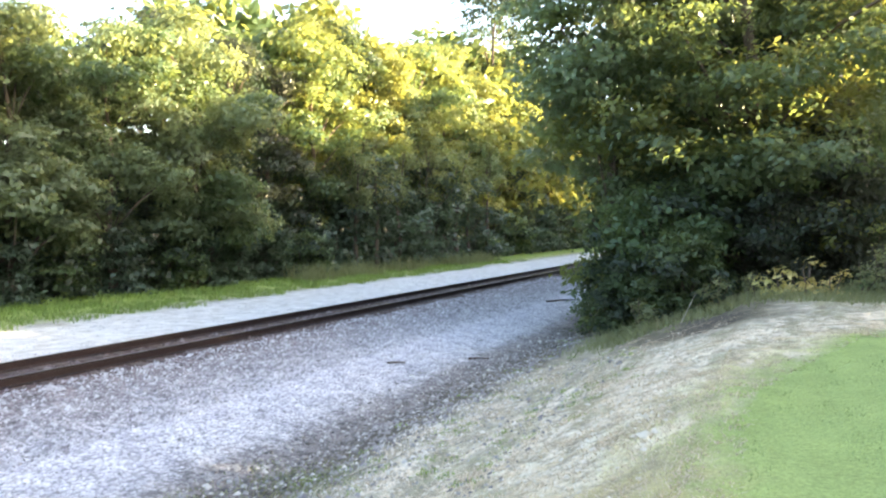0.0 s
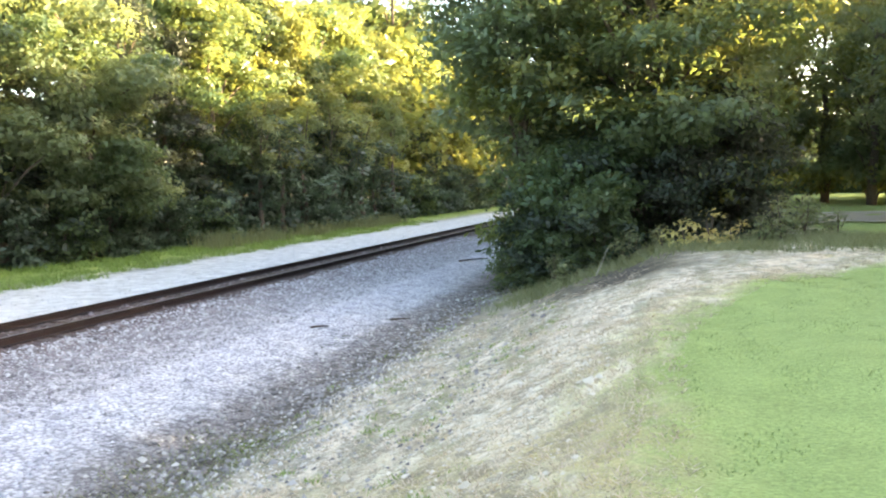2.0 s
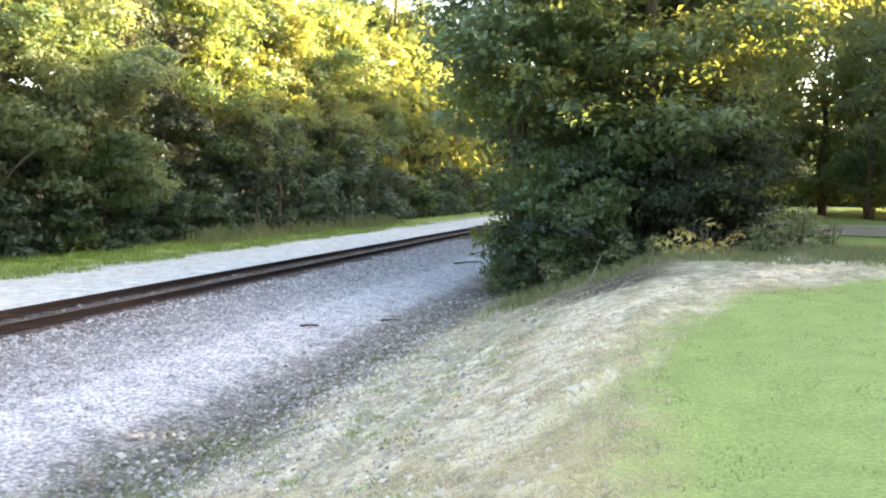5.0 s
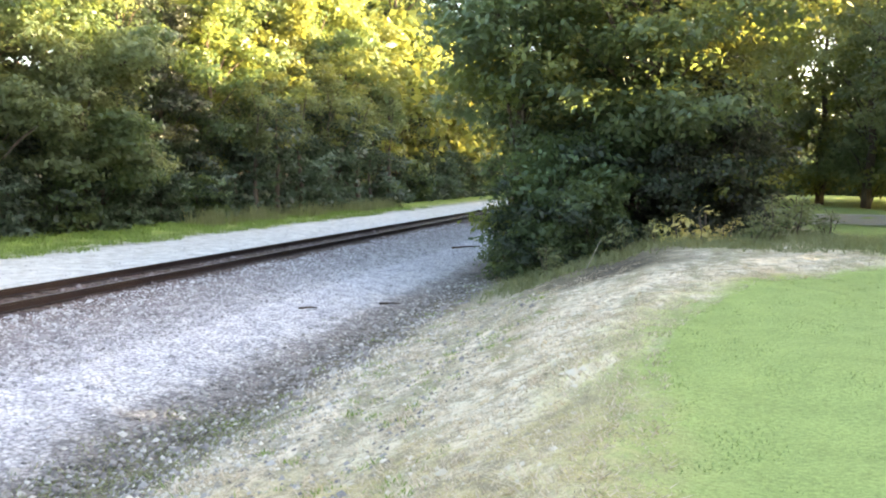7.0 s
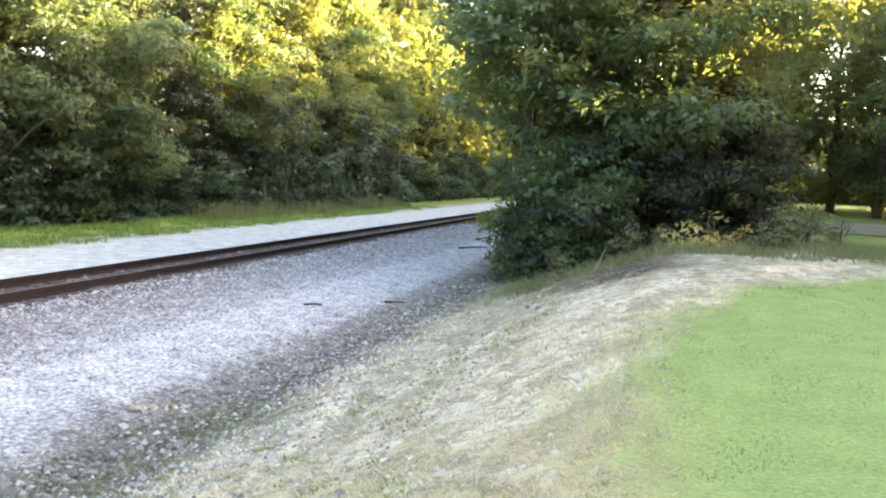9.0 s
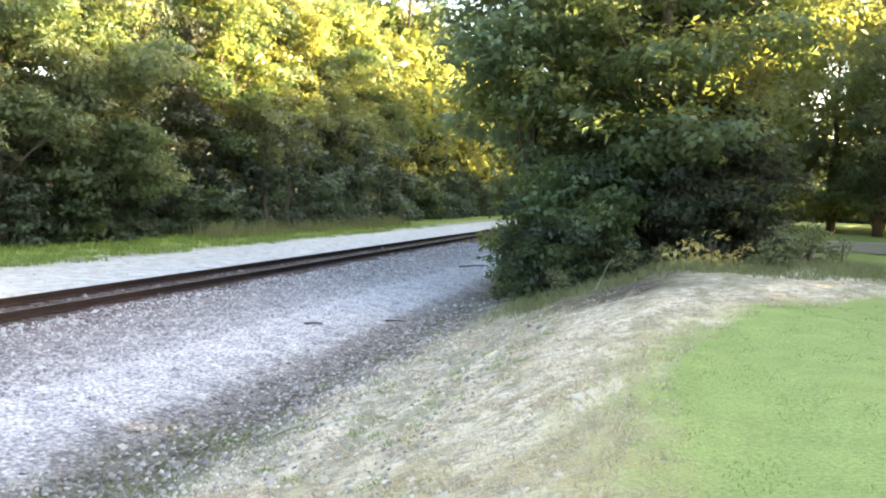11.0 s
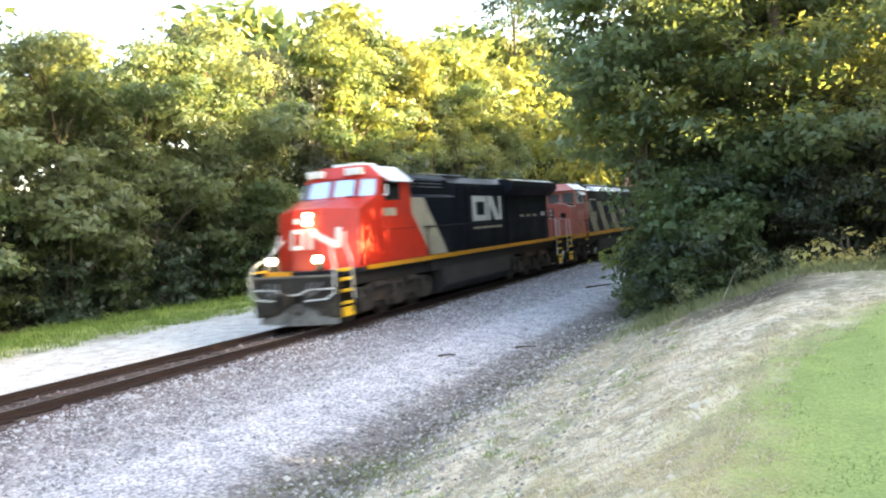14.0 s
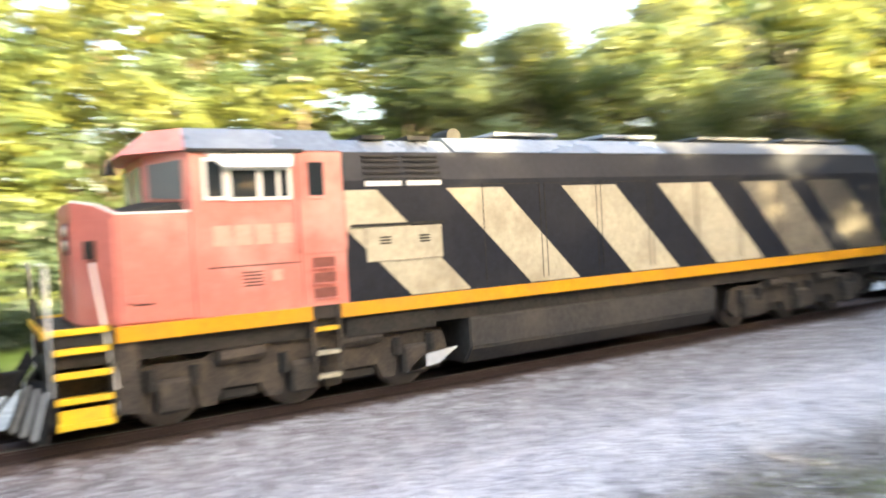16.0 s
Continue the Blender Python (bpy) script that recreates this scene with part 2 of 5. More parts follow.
def build_ground():
    xs = np.unique(np.concatenate([np.linspace(-900, -60, 14), np.linspace(-60, -20, 28), np.linspace(-20, 4, 120), np.linspace(4, 30, 50), np.linspace(30, 900, 16)]))
    ys = np.unique(np.concatenate([np.linspace(-900, -20, 14), np.linspace(-20, 30, 170), np.linspace(30, 120, 90), np.linspace(120, 900, 16)]))
    gx, gy = np.meshgrid(xs, ys)
    rng = np.random.default_rng(3)
    gz = ground_z(gx, gy) + rng.normal(0, 0.008, gx.shape)
    v = np.stack([gx.ravel(), gy.ravel(), gz.ravel()], 1)
    nx, ny = len(xs), len(ys)
    i = (np.arange(ny - 1)[:, None] * nx + np.arange(nx - 1)[None, :]).ravel()
    f = np.stack([i, i + 1, i + nx + 1, i + nx], 1)
    m, nt, b = nodes_of("ground_cover")
    me = from_arrays("ground", v, f, m)
    # zone runs across the track; the lawn's edge bends away beyond the bank
    bend = 0.063 * np.clip(gy - 8.0, 0, 9) ** 2
    zone = np.where(gx > -5, gx - bend * smooth_step(-5, 0.0, gx), gx).ravel()
    a = me.attributes.new("zone", "FLOAT", "POINT")
    a.data.foreach_set("value", zone.astype(np.float32))
    dry = me.attributes.new("dry", "FLOAT", "POINT")
    dry.data.foreach_set("value", (smooth_step(7.6, 5.2, gy) * smooth_step(-5.0, -3.0, gx) * smooth_step(0.6, -0.6, gx)).ravel().astype(np.float32))
    me.shade_smooth()
    at = nt.nodes.new("ShaderNodeAttribute")
    at.attribute_name = "zone"
    jag = noise_node(nt, 0.9, 6, 0.7)
    add = nt.nodes.new("ShaderNodeMath")
    add.operation = "MULTIPLY_ADD"
    nt.links.new(jag.outputs[0], add.inputs[0])
    add.inputs[1].default_value = 1.4
    nt.links.new(at.outputs["Fac"], add.inputs[2])
    mr = nt.nodes.new("ShaderNodeMapRange")
    mr.inputs["From Min"].default_value, mr.inputs["From Max"].default_value = -30 + 0.7, 10 + 0.7
    nt.links.new(add.outputs[0], mr.inputs["Value"])

    def p(x):
        return (x + 30) / 40
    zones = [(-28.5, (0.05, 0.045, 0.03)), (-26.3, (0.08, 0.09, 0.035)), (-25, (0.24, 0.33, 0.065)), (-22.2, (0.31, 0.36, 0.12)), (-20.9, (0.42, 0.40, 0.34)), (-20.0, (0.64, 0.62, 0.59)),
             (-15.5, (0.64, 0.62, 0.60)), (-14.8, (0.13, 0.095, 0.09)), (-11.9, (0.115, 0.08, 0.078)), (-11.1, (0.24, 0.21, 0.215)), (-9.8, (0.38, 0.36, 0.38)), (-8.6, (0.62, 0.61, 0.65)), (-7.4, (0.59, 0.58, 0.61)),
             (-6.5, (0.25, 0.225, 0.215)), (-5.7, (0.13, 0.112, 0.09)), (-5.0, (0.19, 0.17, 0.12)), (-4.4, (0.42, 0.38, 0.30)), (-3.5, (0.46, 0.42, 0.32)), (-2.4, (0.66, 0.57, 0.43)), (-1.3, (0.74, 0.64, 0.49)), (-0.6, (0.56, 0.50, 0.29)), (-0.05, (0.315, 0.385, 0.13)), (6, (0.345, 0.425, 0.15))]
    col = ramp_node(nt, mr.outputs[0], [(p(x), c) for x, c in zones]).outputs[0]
    blot = noise_node(nt, 2.2, 5)
    col = mix_node(nt, col, ramp_node(nt, blot.outputs[0], [(0.32, (0.27, 0.27, 0.26)), (0.5, (0.5, 0.5, 0.5)), (0.7, (0.78, 0.76, 0.72))]).outputs[0],
                   ramp_node(nt, mr.outputs[0], [(p(-1.0), (0.8, 0.8, 0.8)), (p(0.4), (0.2, 0.2, 0.2))]).outputs[0], "OVERLAY")
    # bleached mats of dead grass lying along the bank, and thin greyish green growth between them
    lie = nt.nodes.new("ShaderNodeMapping")
    lie.inputs["Scale"].default_value, lie.inputs["Rotation"].default_value = (1.5, 0.55, 1.0), (0, 0, 0.35)
    tcm = nt.nodes.new("ShaderNodeTexCoord")
    nt.links.new(tcm.outputs["Object"], lie.inputs["Vector"])
    mats = noise_node(nt, 1.3, 6, 0.65)
    nt.links.new(lie.outputs[0], mats.inputs["Vector"])
    on_mat = ramp_node(nt, mr.outputs[0], [(p(-4.9), (0, 0, 0)), (p(-4.0), (1, 1, 1)), (p(-0.6), (1, 1, 1)), (p(0.0), (0, 0, 0))]).outputs[0]
    thin = ramp_node(nt, mats.outputs[0], [(0.40, (0.75, 0.75, 0.75)), (0.50, (0, 0, 0))]).outputs[0]
    pale = ramp_node(nt, mats.outputs[0], [(0.53, (0, 0, 0)), (0.62, (0.85, 0.85, 0.85))]).outputs[0]
    col = mix_node(nt, col, (0.29, 0.275, 0.16), mix_node(nt, thin, on_mat, 1.0, "MULTIPLY"))
    col = mix_node(nt, col, (0.80, 0.695, 0.55), mix_node(nt, pale, on_mat, 1.0, "MULTIPLY"))
    # yellowing turf at the bank's near end
    turf = nt.nodes.new("ShaderNodeAttribute")
    turf.attribute_name = "dry"
    tn = noise_node(nt, 2.6, 6, 0.7)
    col = mix_node(nt, col, (0.50, 0.415, 0.21), mix_node(nt, turf.outputs["Color"], ramp_node(nt, tn.outputs[0], [(0.38, (0.2, 0.2, 0.2)), (0.56, (0.95, 0.95, 0.95))]).outputs[0], 1.0, "MULTIPLY"))
    # bare earth between the bank's dry tufts, with the tufts' shadow streaks painted in
    soil_shade = noise_node(nt, 4.5, 6, 0.75)
    bare = ramp_node(nt, soil_shade.outputs[0], [(0.40, (0.8, 0.8, 0.8)), (0.52, (0, 0, 0))]).outputs[0]
    on_bank = ramp_node(nt, mr.outputs[0], [(p(-5.4), (0, 0, 0)), (p(-4.4), (1, 1, 1)), (p(-1.0), (1, 1, 1)), (p(0.1), (0, 0, 0))]).outputs[0]
    col = mix_node(nt, col, (0.27, 0.225, 0.165), mix_node(nt, bare, on_bank, 1.0, "MULTIPLY"))
    # packed crushed stone between the loose ones, the shadow in its gaps painted dark
    vor = nt.nodes.new("ShaderNodeTexVoronoi")
    vor.inputs["Scale"].default_value = 15.0
    tcv = nt.nodes.new("ShaderNodeTexCoord")
    nt.links.new(tcv.outputs["Object"], vor.inputs["Vector"])
    on_stone = ramp_node(nt, mr.outputs[0], [(p(-15.0), (0, 0, 0)), (p(-14.6), (1, 1, 1)), (p(-6.0), (1, 1, 1)), (p(-4.6), (0, 0, 0))]).outputs[0]
    tone = nt.nodes.new("ShaderNodeSeparateColor")
    nt.links.new(vor.outputs["Color"], tone.inputs[0])
    tones = ramp_node(nt, tone.outputs[0], [(0.0, (0.26, 0.26, 0.27)), (0.5, (0.52, 0.52, 0.52)), (1.0, (0.70, 0.70, 0.70))]).outputs[0]
    chink_shade = ramp_node(nt, vor.outputs["Distance"], [(0.40, (1, 1, 1)), (0.74, (0.56, 0.55, 0.54))]).outputs[0]
    col = mix_node(nt, col, tones, mix_node(nt, on_stone, (0.6, 0.6, 0.6), 1.0, "MULTIPLY"), "OVERLAY")
    col = mix_node(nt, col, chink_shade, on_stone, "MULTIPLY")
    grain = noise_node(nt, 28, 4, 0.8)
    col = mix_node(nt, col, ramp_node(nt, grain.outputs[0], [(0.3, (0.3, 0.3, 0.3)), (0.7, (0.7, 0.7, 0.7))]).outputs[0], 0.8, "OVERLAY")
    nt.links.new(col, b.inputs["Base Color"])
    b.inputs["Roughness"].default_value = 0.95
    b.inputs["Specular IOR Level"].default_value = 0.2
    bp = nt.nodes.new("ShaderNodeBump")
    bp.inputs["Strength"].default_value, bp.inputs["Distance"].default_value = 0.6, 0.04
    nt.links.new(grain.outputs[0], bp.inputs["Height"])
    nt.links.new(bp.outputs[0], b.inputs["Normal"])
    g = new("ground", me)
    tagged(g, "ground with gravel road, ballast bed, dry bank and mown lawn", "ground", kind="structure")
    return g


ground = build_ground()


# ---- track ----
def build_track():
    track = thing("railway_track", "single railway track of rusty steel rails on wooden ties", "track", at=(TRACK, 0, 0))
    track["kind"] = "structure"
    for side in (-1, 1):
        bm = bmesh.new()
        c = side * 0.755
        outline = [(-.07, -.18), (.07, -.18), (.07, -.165), (.012, -.145), (.012, -.045), (.036, -.035), (.036, 0), (-.036, 0), (-.036, -.035), (-.012, -.045), (-.012, -.145), (-.07, -.165)]
        prism(bm, [(c + x, z) for x, z in outline], "y", -150, 400)
        rail = part("rail", bm, M_RAIL, track, "rusty steel rail")
        bm = bmesh.new()
        box(bm, c - .03, c + .03, -150, 400, 0.0, .004)
        part("rail_head", bm, M_RAILTOP, rail, "worn bright running surface")
    bm = bmesh.new()
    box(bm, -1.3, 1.3, -.115, .115, -.36, -.185, .012)
    tie = part("tie", bm, M_TIE, track)
    tie.location = (0, -20.0, 0)
    rng = random.Random(5)
    for k in range(1, 220):
        t = new("tie", tie.data)
        t.parent = track
        t.location = (rng.uniform(-.04, .04), -20 + .53 * k, rng.uniform(-.012, .012))
        t.rotation_euler = (0, 0, rng.uniform(-.02, .02))
    return track


build_track()


# ---- trees ----
def leaf_cloud(rng, centres, radii, count, size, droop=0.25, flat=0.62):
    """Leaf blades (two triangles each, folded) in sprays round twig ends, thickest near the skin of the clumps."""
    twigs = max(8, count // 13)
    kt = rng.choice(len(centres), twigs, p=radii ** 2 / np.sum(radii ** 2))
    dt = rng.normal(0, 1, (twigs, 3)) + np.array([0, 0, 0.30])
    dt /= np.linalg.norm(dt, axis=1, keepdims=True)
    rt = radii[kt] * rng.uniform(0.2, 1.0, twigs) ** 0.5 * rng.uniform(0.8, 1.22, twigs)
    tip = centres[kt] + dt * rt[:, None] * np.array([1, 1, flat])
    t = rng.integers(0, twigs, count)
    off = rng.normal(0, 1, (count, 3)) * np.array([2.1, 2.1, 0.8]) * size
    off[:, 2] -= 0.28 * np.hypot(off[:, 0], off[:, 1])
    p, d, k = tip[t] + off, dt[t], kt[t]
    nrm = 0.55 * d + rng.normal(0, 0.42, (count, 3)) + np.array([0, 0, 0.5])
    nrm *= np.where(np.sum(nrm * d, axis=1) < 0, -1, 1)[:, None]
    nrm /= np.linalg.norm(nrm, axis=1, keepdims=True)
    u = np.cross(nrm, rng.normal(0, 1, (count, 3)))
    u /= np.linalg.norm(u, axis=1, keepdims=True) + 1e-9
    w = np.cross(nrm, u)
    s = size * rng.uniform(0.6, 1.4, count)[:, None]
    fold = nrm * s * rng.uniform(0.0, 0.25, count)[:, None]
    v = np.stack([p - u * s, p + w * s * 0.5 + fold, p + u * s - np.array([0, 0, 1]) * s * droop, p - w * s * 0.5 + fold], 1).reshape(-1, 3)
    f = np.arange(count * 4).reshape(-1, 4)
    f = np.concatenate([f[:, [0, 2, 1]], f[:, [0, 3, 2]]])
    soft = 0.6 * d + 0.75 * nrm
    soft /= np.linalg.norm(soft, axis=1, keepdims=True)
    return v, f, np.tile(k, 2), np.repeat(soft, 4, axis=0)


def tree_meshes(seed, height, spread, base, count, size, clumps, material, lean=0.0, lobe=0.30, second=None, share=0.3, flat=0.62):
    """Trunk with limbs, and crown, of one tree standing at its own origin."""
    rng = np.random.default_rng(seed)
    bm = bmesh.new()
    r0 = height * 0.016 + 0.05
    path = [(lean * (max(z, 0) / height) ** 1.5 + 0.12 * math.sin(z + seed), 0.12 * math.cos(1.3 * z + seed), z) for z in np.linspace(-0.3, height * 0.86, 8)]
    tube(bm, path, [r0 * (1 - 0.85 * i / 7) for i in range(8)], 7)
    stem = list(bm.verts)
    cs, rs = [], []
    for k in range(clumps):
        h = base + (height - base) * (k + rng.uniform(0, 1)) / clumps
        q = (h - base) / (height - base)
        wide = spread * (0.55 + 0.75 * q if q < 0.45 else 0.89 * math.sqrt(max(0.05, 1 - ((q - 0.45) / 0.58) ** 2)))
        a = rng.uniform(0, 6.283)
        rr = wide * rng.uniform(0.3, 0.97)
        cx = lean * (h / height) ** 1.5
        c = (cx + rr * math.cos(a), rr * math.sin(a), h)
        cs.append(c)
        rs.append(spread * lobe * rng.uniform(0.55, 1.4))
        if k % 3 == 0 and h > 0.5:
            s = min(len(path) - 1, int(max(0, h - 1.2) / height * 8))
            mid = [(path[s][i] + c[i]) / 2 + (0.15 if i == 2 else 0) for i in range(3)]
            near = [q for q in stem if abs(q.co.z - path[s][2]) < 0.4] or stem
            root = min(near, key=lambda q: (q.co - Vector(mid)).length)
            tube(bm, [root.co.copy(), mid, c], [r0 * 0.35, r0 * 0.22, 0.015], 5, root)
    me = bpy.data.meshes.new("trunk")
    bm.to_mesh(me)
    bm.free()
    me.materials.append(M_BARK)
    v, f, k, soft = leaf_cloud(rng, np.array(cs), np.array(rs), count, size, flat=flat)
    v[:, 2] = np.maximum(v[:, 2], 0.02)
    crown = from_arrays("crown", v, f, material)
    if second:
        crown.materials.append(second)
        other = rng.uniform(0, 1, clumps) < share
        crown.polygons.foreach_set("material_index", other[k].astype(np.int32))
    crown.shade_smooth()
    crown.normals_split_custom_set_from_vertices(soft.tolist())
    return me, crown


def plant(meshes, name, label, category, group, m):
    e = new(name)
    tagged(e, label, category, group)
    e.matrix_world = m
    for n, me in zip(("trunk", "crown"), meshes):
        o = new(n, me)
        o.parent = e
    return e


def pose_on(x, y, turn, s=1.0, sink=0.05):
    return Matrix.Translation((x, y, float(ground_z(x, y)) - sink)) @ Matrix.Rotation(turn, 4, "Z") @ Matrix.Diagonal((s, s, s, 1))


def woods():
    rng = random.Random(11)
    specs = [(12, 3.2, 1.5, M_LEAF), (13.5, 3.4, 2.5, M_LEAF_Y), (15, 3.6, 3.0, M_LEAF), (16.5, 3.4, 4.0, M_LEAF_Y), (11, 3.0, 1.0, M_LEAF)]
    kinds = [tree_meshes(k, h, w, b, 14500, .144, 58, mt, lobe=.30, flat=.5, second=M_LEAF if k in (1, 3) else M_LEAF_D if k in (0, 2) else M_LEAF_Y, share=.34) for k, (h, w, b, mt) in enumerate(specs)]
    plain = [tree_meshes(20 + k, h, w, b, 1450, .41, 50, mt, second=M_LEAF_Y) for k, (h, w, b, mt) in enumerate(specs)]
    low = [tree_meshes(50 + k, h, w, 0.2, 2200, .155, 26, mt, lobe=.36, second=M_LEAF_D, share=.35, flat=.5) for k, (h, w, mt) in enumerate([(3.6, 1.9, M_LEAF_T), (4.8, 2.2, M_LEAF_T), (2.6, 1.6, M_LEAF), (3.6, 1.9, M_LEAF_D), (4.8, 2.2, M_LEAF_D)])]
    tall = [12, 13.5, 15, 16.5, 11]

    def skyline(y):
        return float(np.interp(y, [-30, 8, 14, 21, 33, 41, 66, 90, 150], [12.5, 12.0, 11.0, 11.2, 14.0, 16.5, 20.5, 23.0, 25.0]))
    # broad trees that reach out over the verge, their lowest boughs above a dark hollow
    broad = [tree_meshes(101 + k, h, w, b, 30000, .128, 60, M_LEAF_S, lobe=.27, flat=.46, second=M_LEAF, share=.25) for k, (h, w, b) in enumerate([(11.5, 4.3, 2.0), (12.6, 4.6, 2.4)])]
    for k, x, y, turn, s in ((0, -26.9, 14.6, .4, 1.06), (0, -26.6, 20.6, 2.2, .98), (1, -26.5, 25.4, 1.1, .92), (1, -26.0, 30.2, 4.0, 1.02)):
        plant(broad[k], "tree", "broad pale green tree with boughs hanging over the verge", "tree", "trees of the wood", pose_on(x, y, turn, s))
    # trees standing back in the gap, its shade put into their leaf colour
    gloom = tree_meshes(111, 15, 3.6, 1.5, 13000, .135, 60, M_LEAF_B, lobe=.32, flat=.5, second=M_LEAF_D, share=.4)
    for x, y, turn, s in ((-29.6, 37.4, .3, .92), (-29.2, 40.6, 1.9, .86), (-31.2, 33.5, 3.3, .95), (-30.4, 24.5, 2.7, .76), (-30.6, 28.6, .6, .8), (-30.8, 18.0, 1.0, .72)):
        plant(gloom, "tree", "brownish green tree standing back, the hollow's shade in its leaf colour", "tree", "trees of the wood", pose_on(x, y, turn, s))
    # the wood's edge along the far side of the gravel road
    y = -26.0
    while y < 150:
        if 11.5 < y < 43.5:
            y = 44.6
        # mostly yellow-leaved kinds at the near end, sunlight put into the leaf colour
        k = rng.choice((1, 1, 3, 4) if y < 28 else (1, 3, 1, 2, 3))
        s = skyline(y) / tall[k] * rng.uniform(0.86, 1.04)
        plant(kinds[k] if -6 < y < 78 else plain[k], "tree", "leafy green deciduous tree at the edge of the wood", "tree", "trees of the wood", pose_on(-28.3 + rng.uniform(-1.0, 1.2) - (1.4 if y > 36 else 0), y, rng.uniform(0, 6.28), s))
        y += rng.uniform(2.9, 4.2) * (1 if y < 60 else 1.4)
    y = -30.0
    while y < 190:
        k = rng.choice((1, 2, 3, 0))
        plant(plain[k], "tree", "tall deciduous tree deeper in the wood", "tree", "trees of the wood", pose_on(-35.0 + rng.uniform(-2, 2), y, rng.uniform(0, 6.28), skyline(y) / tall[k] * rng.uniform(0.95, 1.2) * (1.15 if 6 < y < 24 else 1.0)))
        y += rng.uniform(4.5, 6.0)
    pine = tree_meshes(90, 33, 6.0, 8.0, 10000, .25, 80, M_LEAF_D, lobe=.25)
    plant(pine, "tree", "tall dark tree standing out of the far wood", "tree", "trees of the wood", pose_on(-30.5, 86, 0.3))
    y = -20.0
    while y < 140:
        x = -26.7 if y < 12 else -28.2 if y < 43 else -26.5
        # below the broad trees only dark-leaved shrubs, the hollow's shade in their colour
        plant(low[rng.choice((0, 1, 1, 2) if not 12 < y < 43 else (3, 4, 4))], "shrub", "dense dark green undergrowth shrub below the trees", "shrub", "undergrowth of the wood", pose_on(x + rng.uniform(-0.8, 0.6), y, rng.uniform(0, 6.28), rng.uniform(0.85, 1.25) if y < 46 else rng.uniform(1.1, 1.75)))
        y += rng.uniform(1.7, 2.5) * (1 if y < 60 else 2.2)
    for x, y, k, s in ((-26.2, 11.8, 0, .9), (-26.4, 14.4, 0, .8), (-26.3, 20.2, 0, .75), (-26.2, 25.9, 0, .8), (-25.9, 31.2, 0, .85), (-26.6, 23.2, 2, .8), (-26.0, 28.6, 2, .95), (-26.2, 33.8, 0, .7), (-26.4, 36.6, 0, .8), (-26.0, 39.4, 2, 1.0), (-26.3, 42.0, 0, .85), (-27.0, 17.2, 2, .8)):
        plant(low[k], "shrub", "low dark shrub in front of the hollow under the trees", "shrub", "undergrowth of the wood", pose_on(x, y, 1.7 * x * y, s))
    # slender young trees before the undergrowth, their bare stems showing
    slim = [tree_meshes(120 + k, h, 1.25, b, 2600, .1, 18, M_LEAF_S, lobe=.42, second=M_LEAF_Y, share=.4, lean=q) for k, (h, b, q) in enumerate([(8.5, 4.2, .5), (10.0, 5.0, -.4)])]
    for x, y, k, s in ((-25.4, 44.8, 0, 1.0), (-25.2, 47.6, 1, .95), (-25.6, 51.5, 0, 1.1), (-25.3, 56.0, 1, 1.05), (-25.5, 62.5, 0, 1.2), (-25.4, 70.0, 1, 1.15)):
        plant(slim[k], "tree", "slender young tree with a bare stem at the wood's edge", "tree", "young trees at the wood's edge", pose_on(x, y, 2.1 * y, s))
    return kinds, low, plain


KINDS, LOW, PLAIN = woods()


def right_side_trees():
    """The large tree by the bank, its shrubs, the trees behind and beside the lawn, and unseen trees added for shade.
    """
    rng = random.Random(21)
    # the yellow green share also stands in for sunlit boughs
    big = tree_meshes(77, 18.0, 6.7, 1.7, 78000, .112, 130, M_LEAF, lobe=.235, second=M_LEAF_Y, share=.30, flat=.42)
    plant(big, "tree", "large spreading deciduous tree with low branches on the bank", "tree", "", pose_on(-0.5, 26.5, 0.4))
    tall = tree_meshes(79, 15.5, 3.9, 5.5, 16000, .13, 80, M_LEAF_D, lobe=.22)
    plant(tall, "tree", "tall dark tree behind the large tree on the bank", "tree", "", pose_on(-2.6, 31.0, 1.4))
    side = tree_meshes(83, 12.5, 3.7, 4.9, 20000, .11, 60, M_LEAF_S, lobe=.27, second=M_LEAF_Y, share=.3, flat=.5)
    plant(side, "tree", "lighter green young tree beside the large tree on the bank", "tree", "", pose_on(-4.7, 26.2, 2.0, 1.12))
    edge = tree_meshes(87, 14.0, 4.2, 3.6, 20000, .11, 60, M_LEAF_S, lobe=.28, second=M_LEAF_Y, share=.35, flat=.45)
    plant(edge, "tree", "pale hazy green tree beyond the shrubs beside the lawn", "tree", "", pose_on(9.4, 32.3, .8))
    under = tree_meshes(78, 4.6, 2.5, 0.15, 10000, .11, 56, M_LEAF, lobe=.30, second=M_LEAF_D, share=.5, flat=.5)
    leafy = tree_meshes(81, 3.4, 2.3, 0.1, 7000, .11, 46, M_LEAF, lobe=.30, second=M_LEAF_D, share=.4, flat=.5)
    sparse = tree_meshes(85, 4.0, 1.9, 0.2, 2300, .12, 34, M_LEAF, lobe=.34, second=M_LEAF_Y, share=.3, flat=.5)
    plant(sparse, "shrub", "thin young shrub with sparse leaves at the bank's foot", "shrub", "shrubs under the large tree", pose_on(-4.55, 24.6, 1.0))
    for x, y, s, q in ((-2.9, 23.3, .84, under), (-4.35, 24.2, .66, leafy), (-2.0, 21.9, .66, leafy), (-3.5, 22.6, .5, leafy), (-0.8, 25.6, 1.1, under)):
        plant(q, "shrub", "dense green shrub under the large tree", "shrub", "shrubs under the large tree", pose_on(x, y, rng.uniform(0, 6), s))
    # leaf colours carry the dark of the hollow below the boughs
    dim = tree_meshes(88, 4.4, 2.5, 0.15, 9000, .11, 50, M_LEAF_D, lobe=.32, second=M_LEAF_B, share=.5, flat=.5)
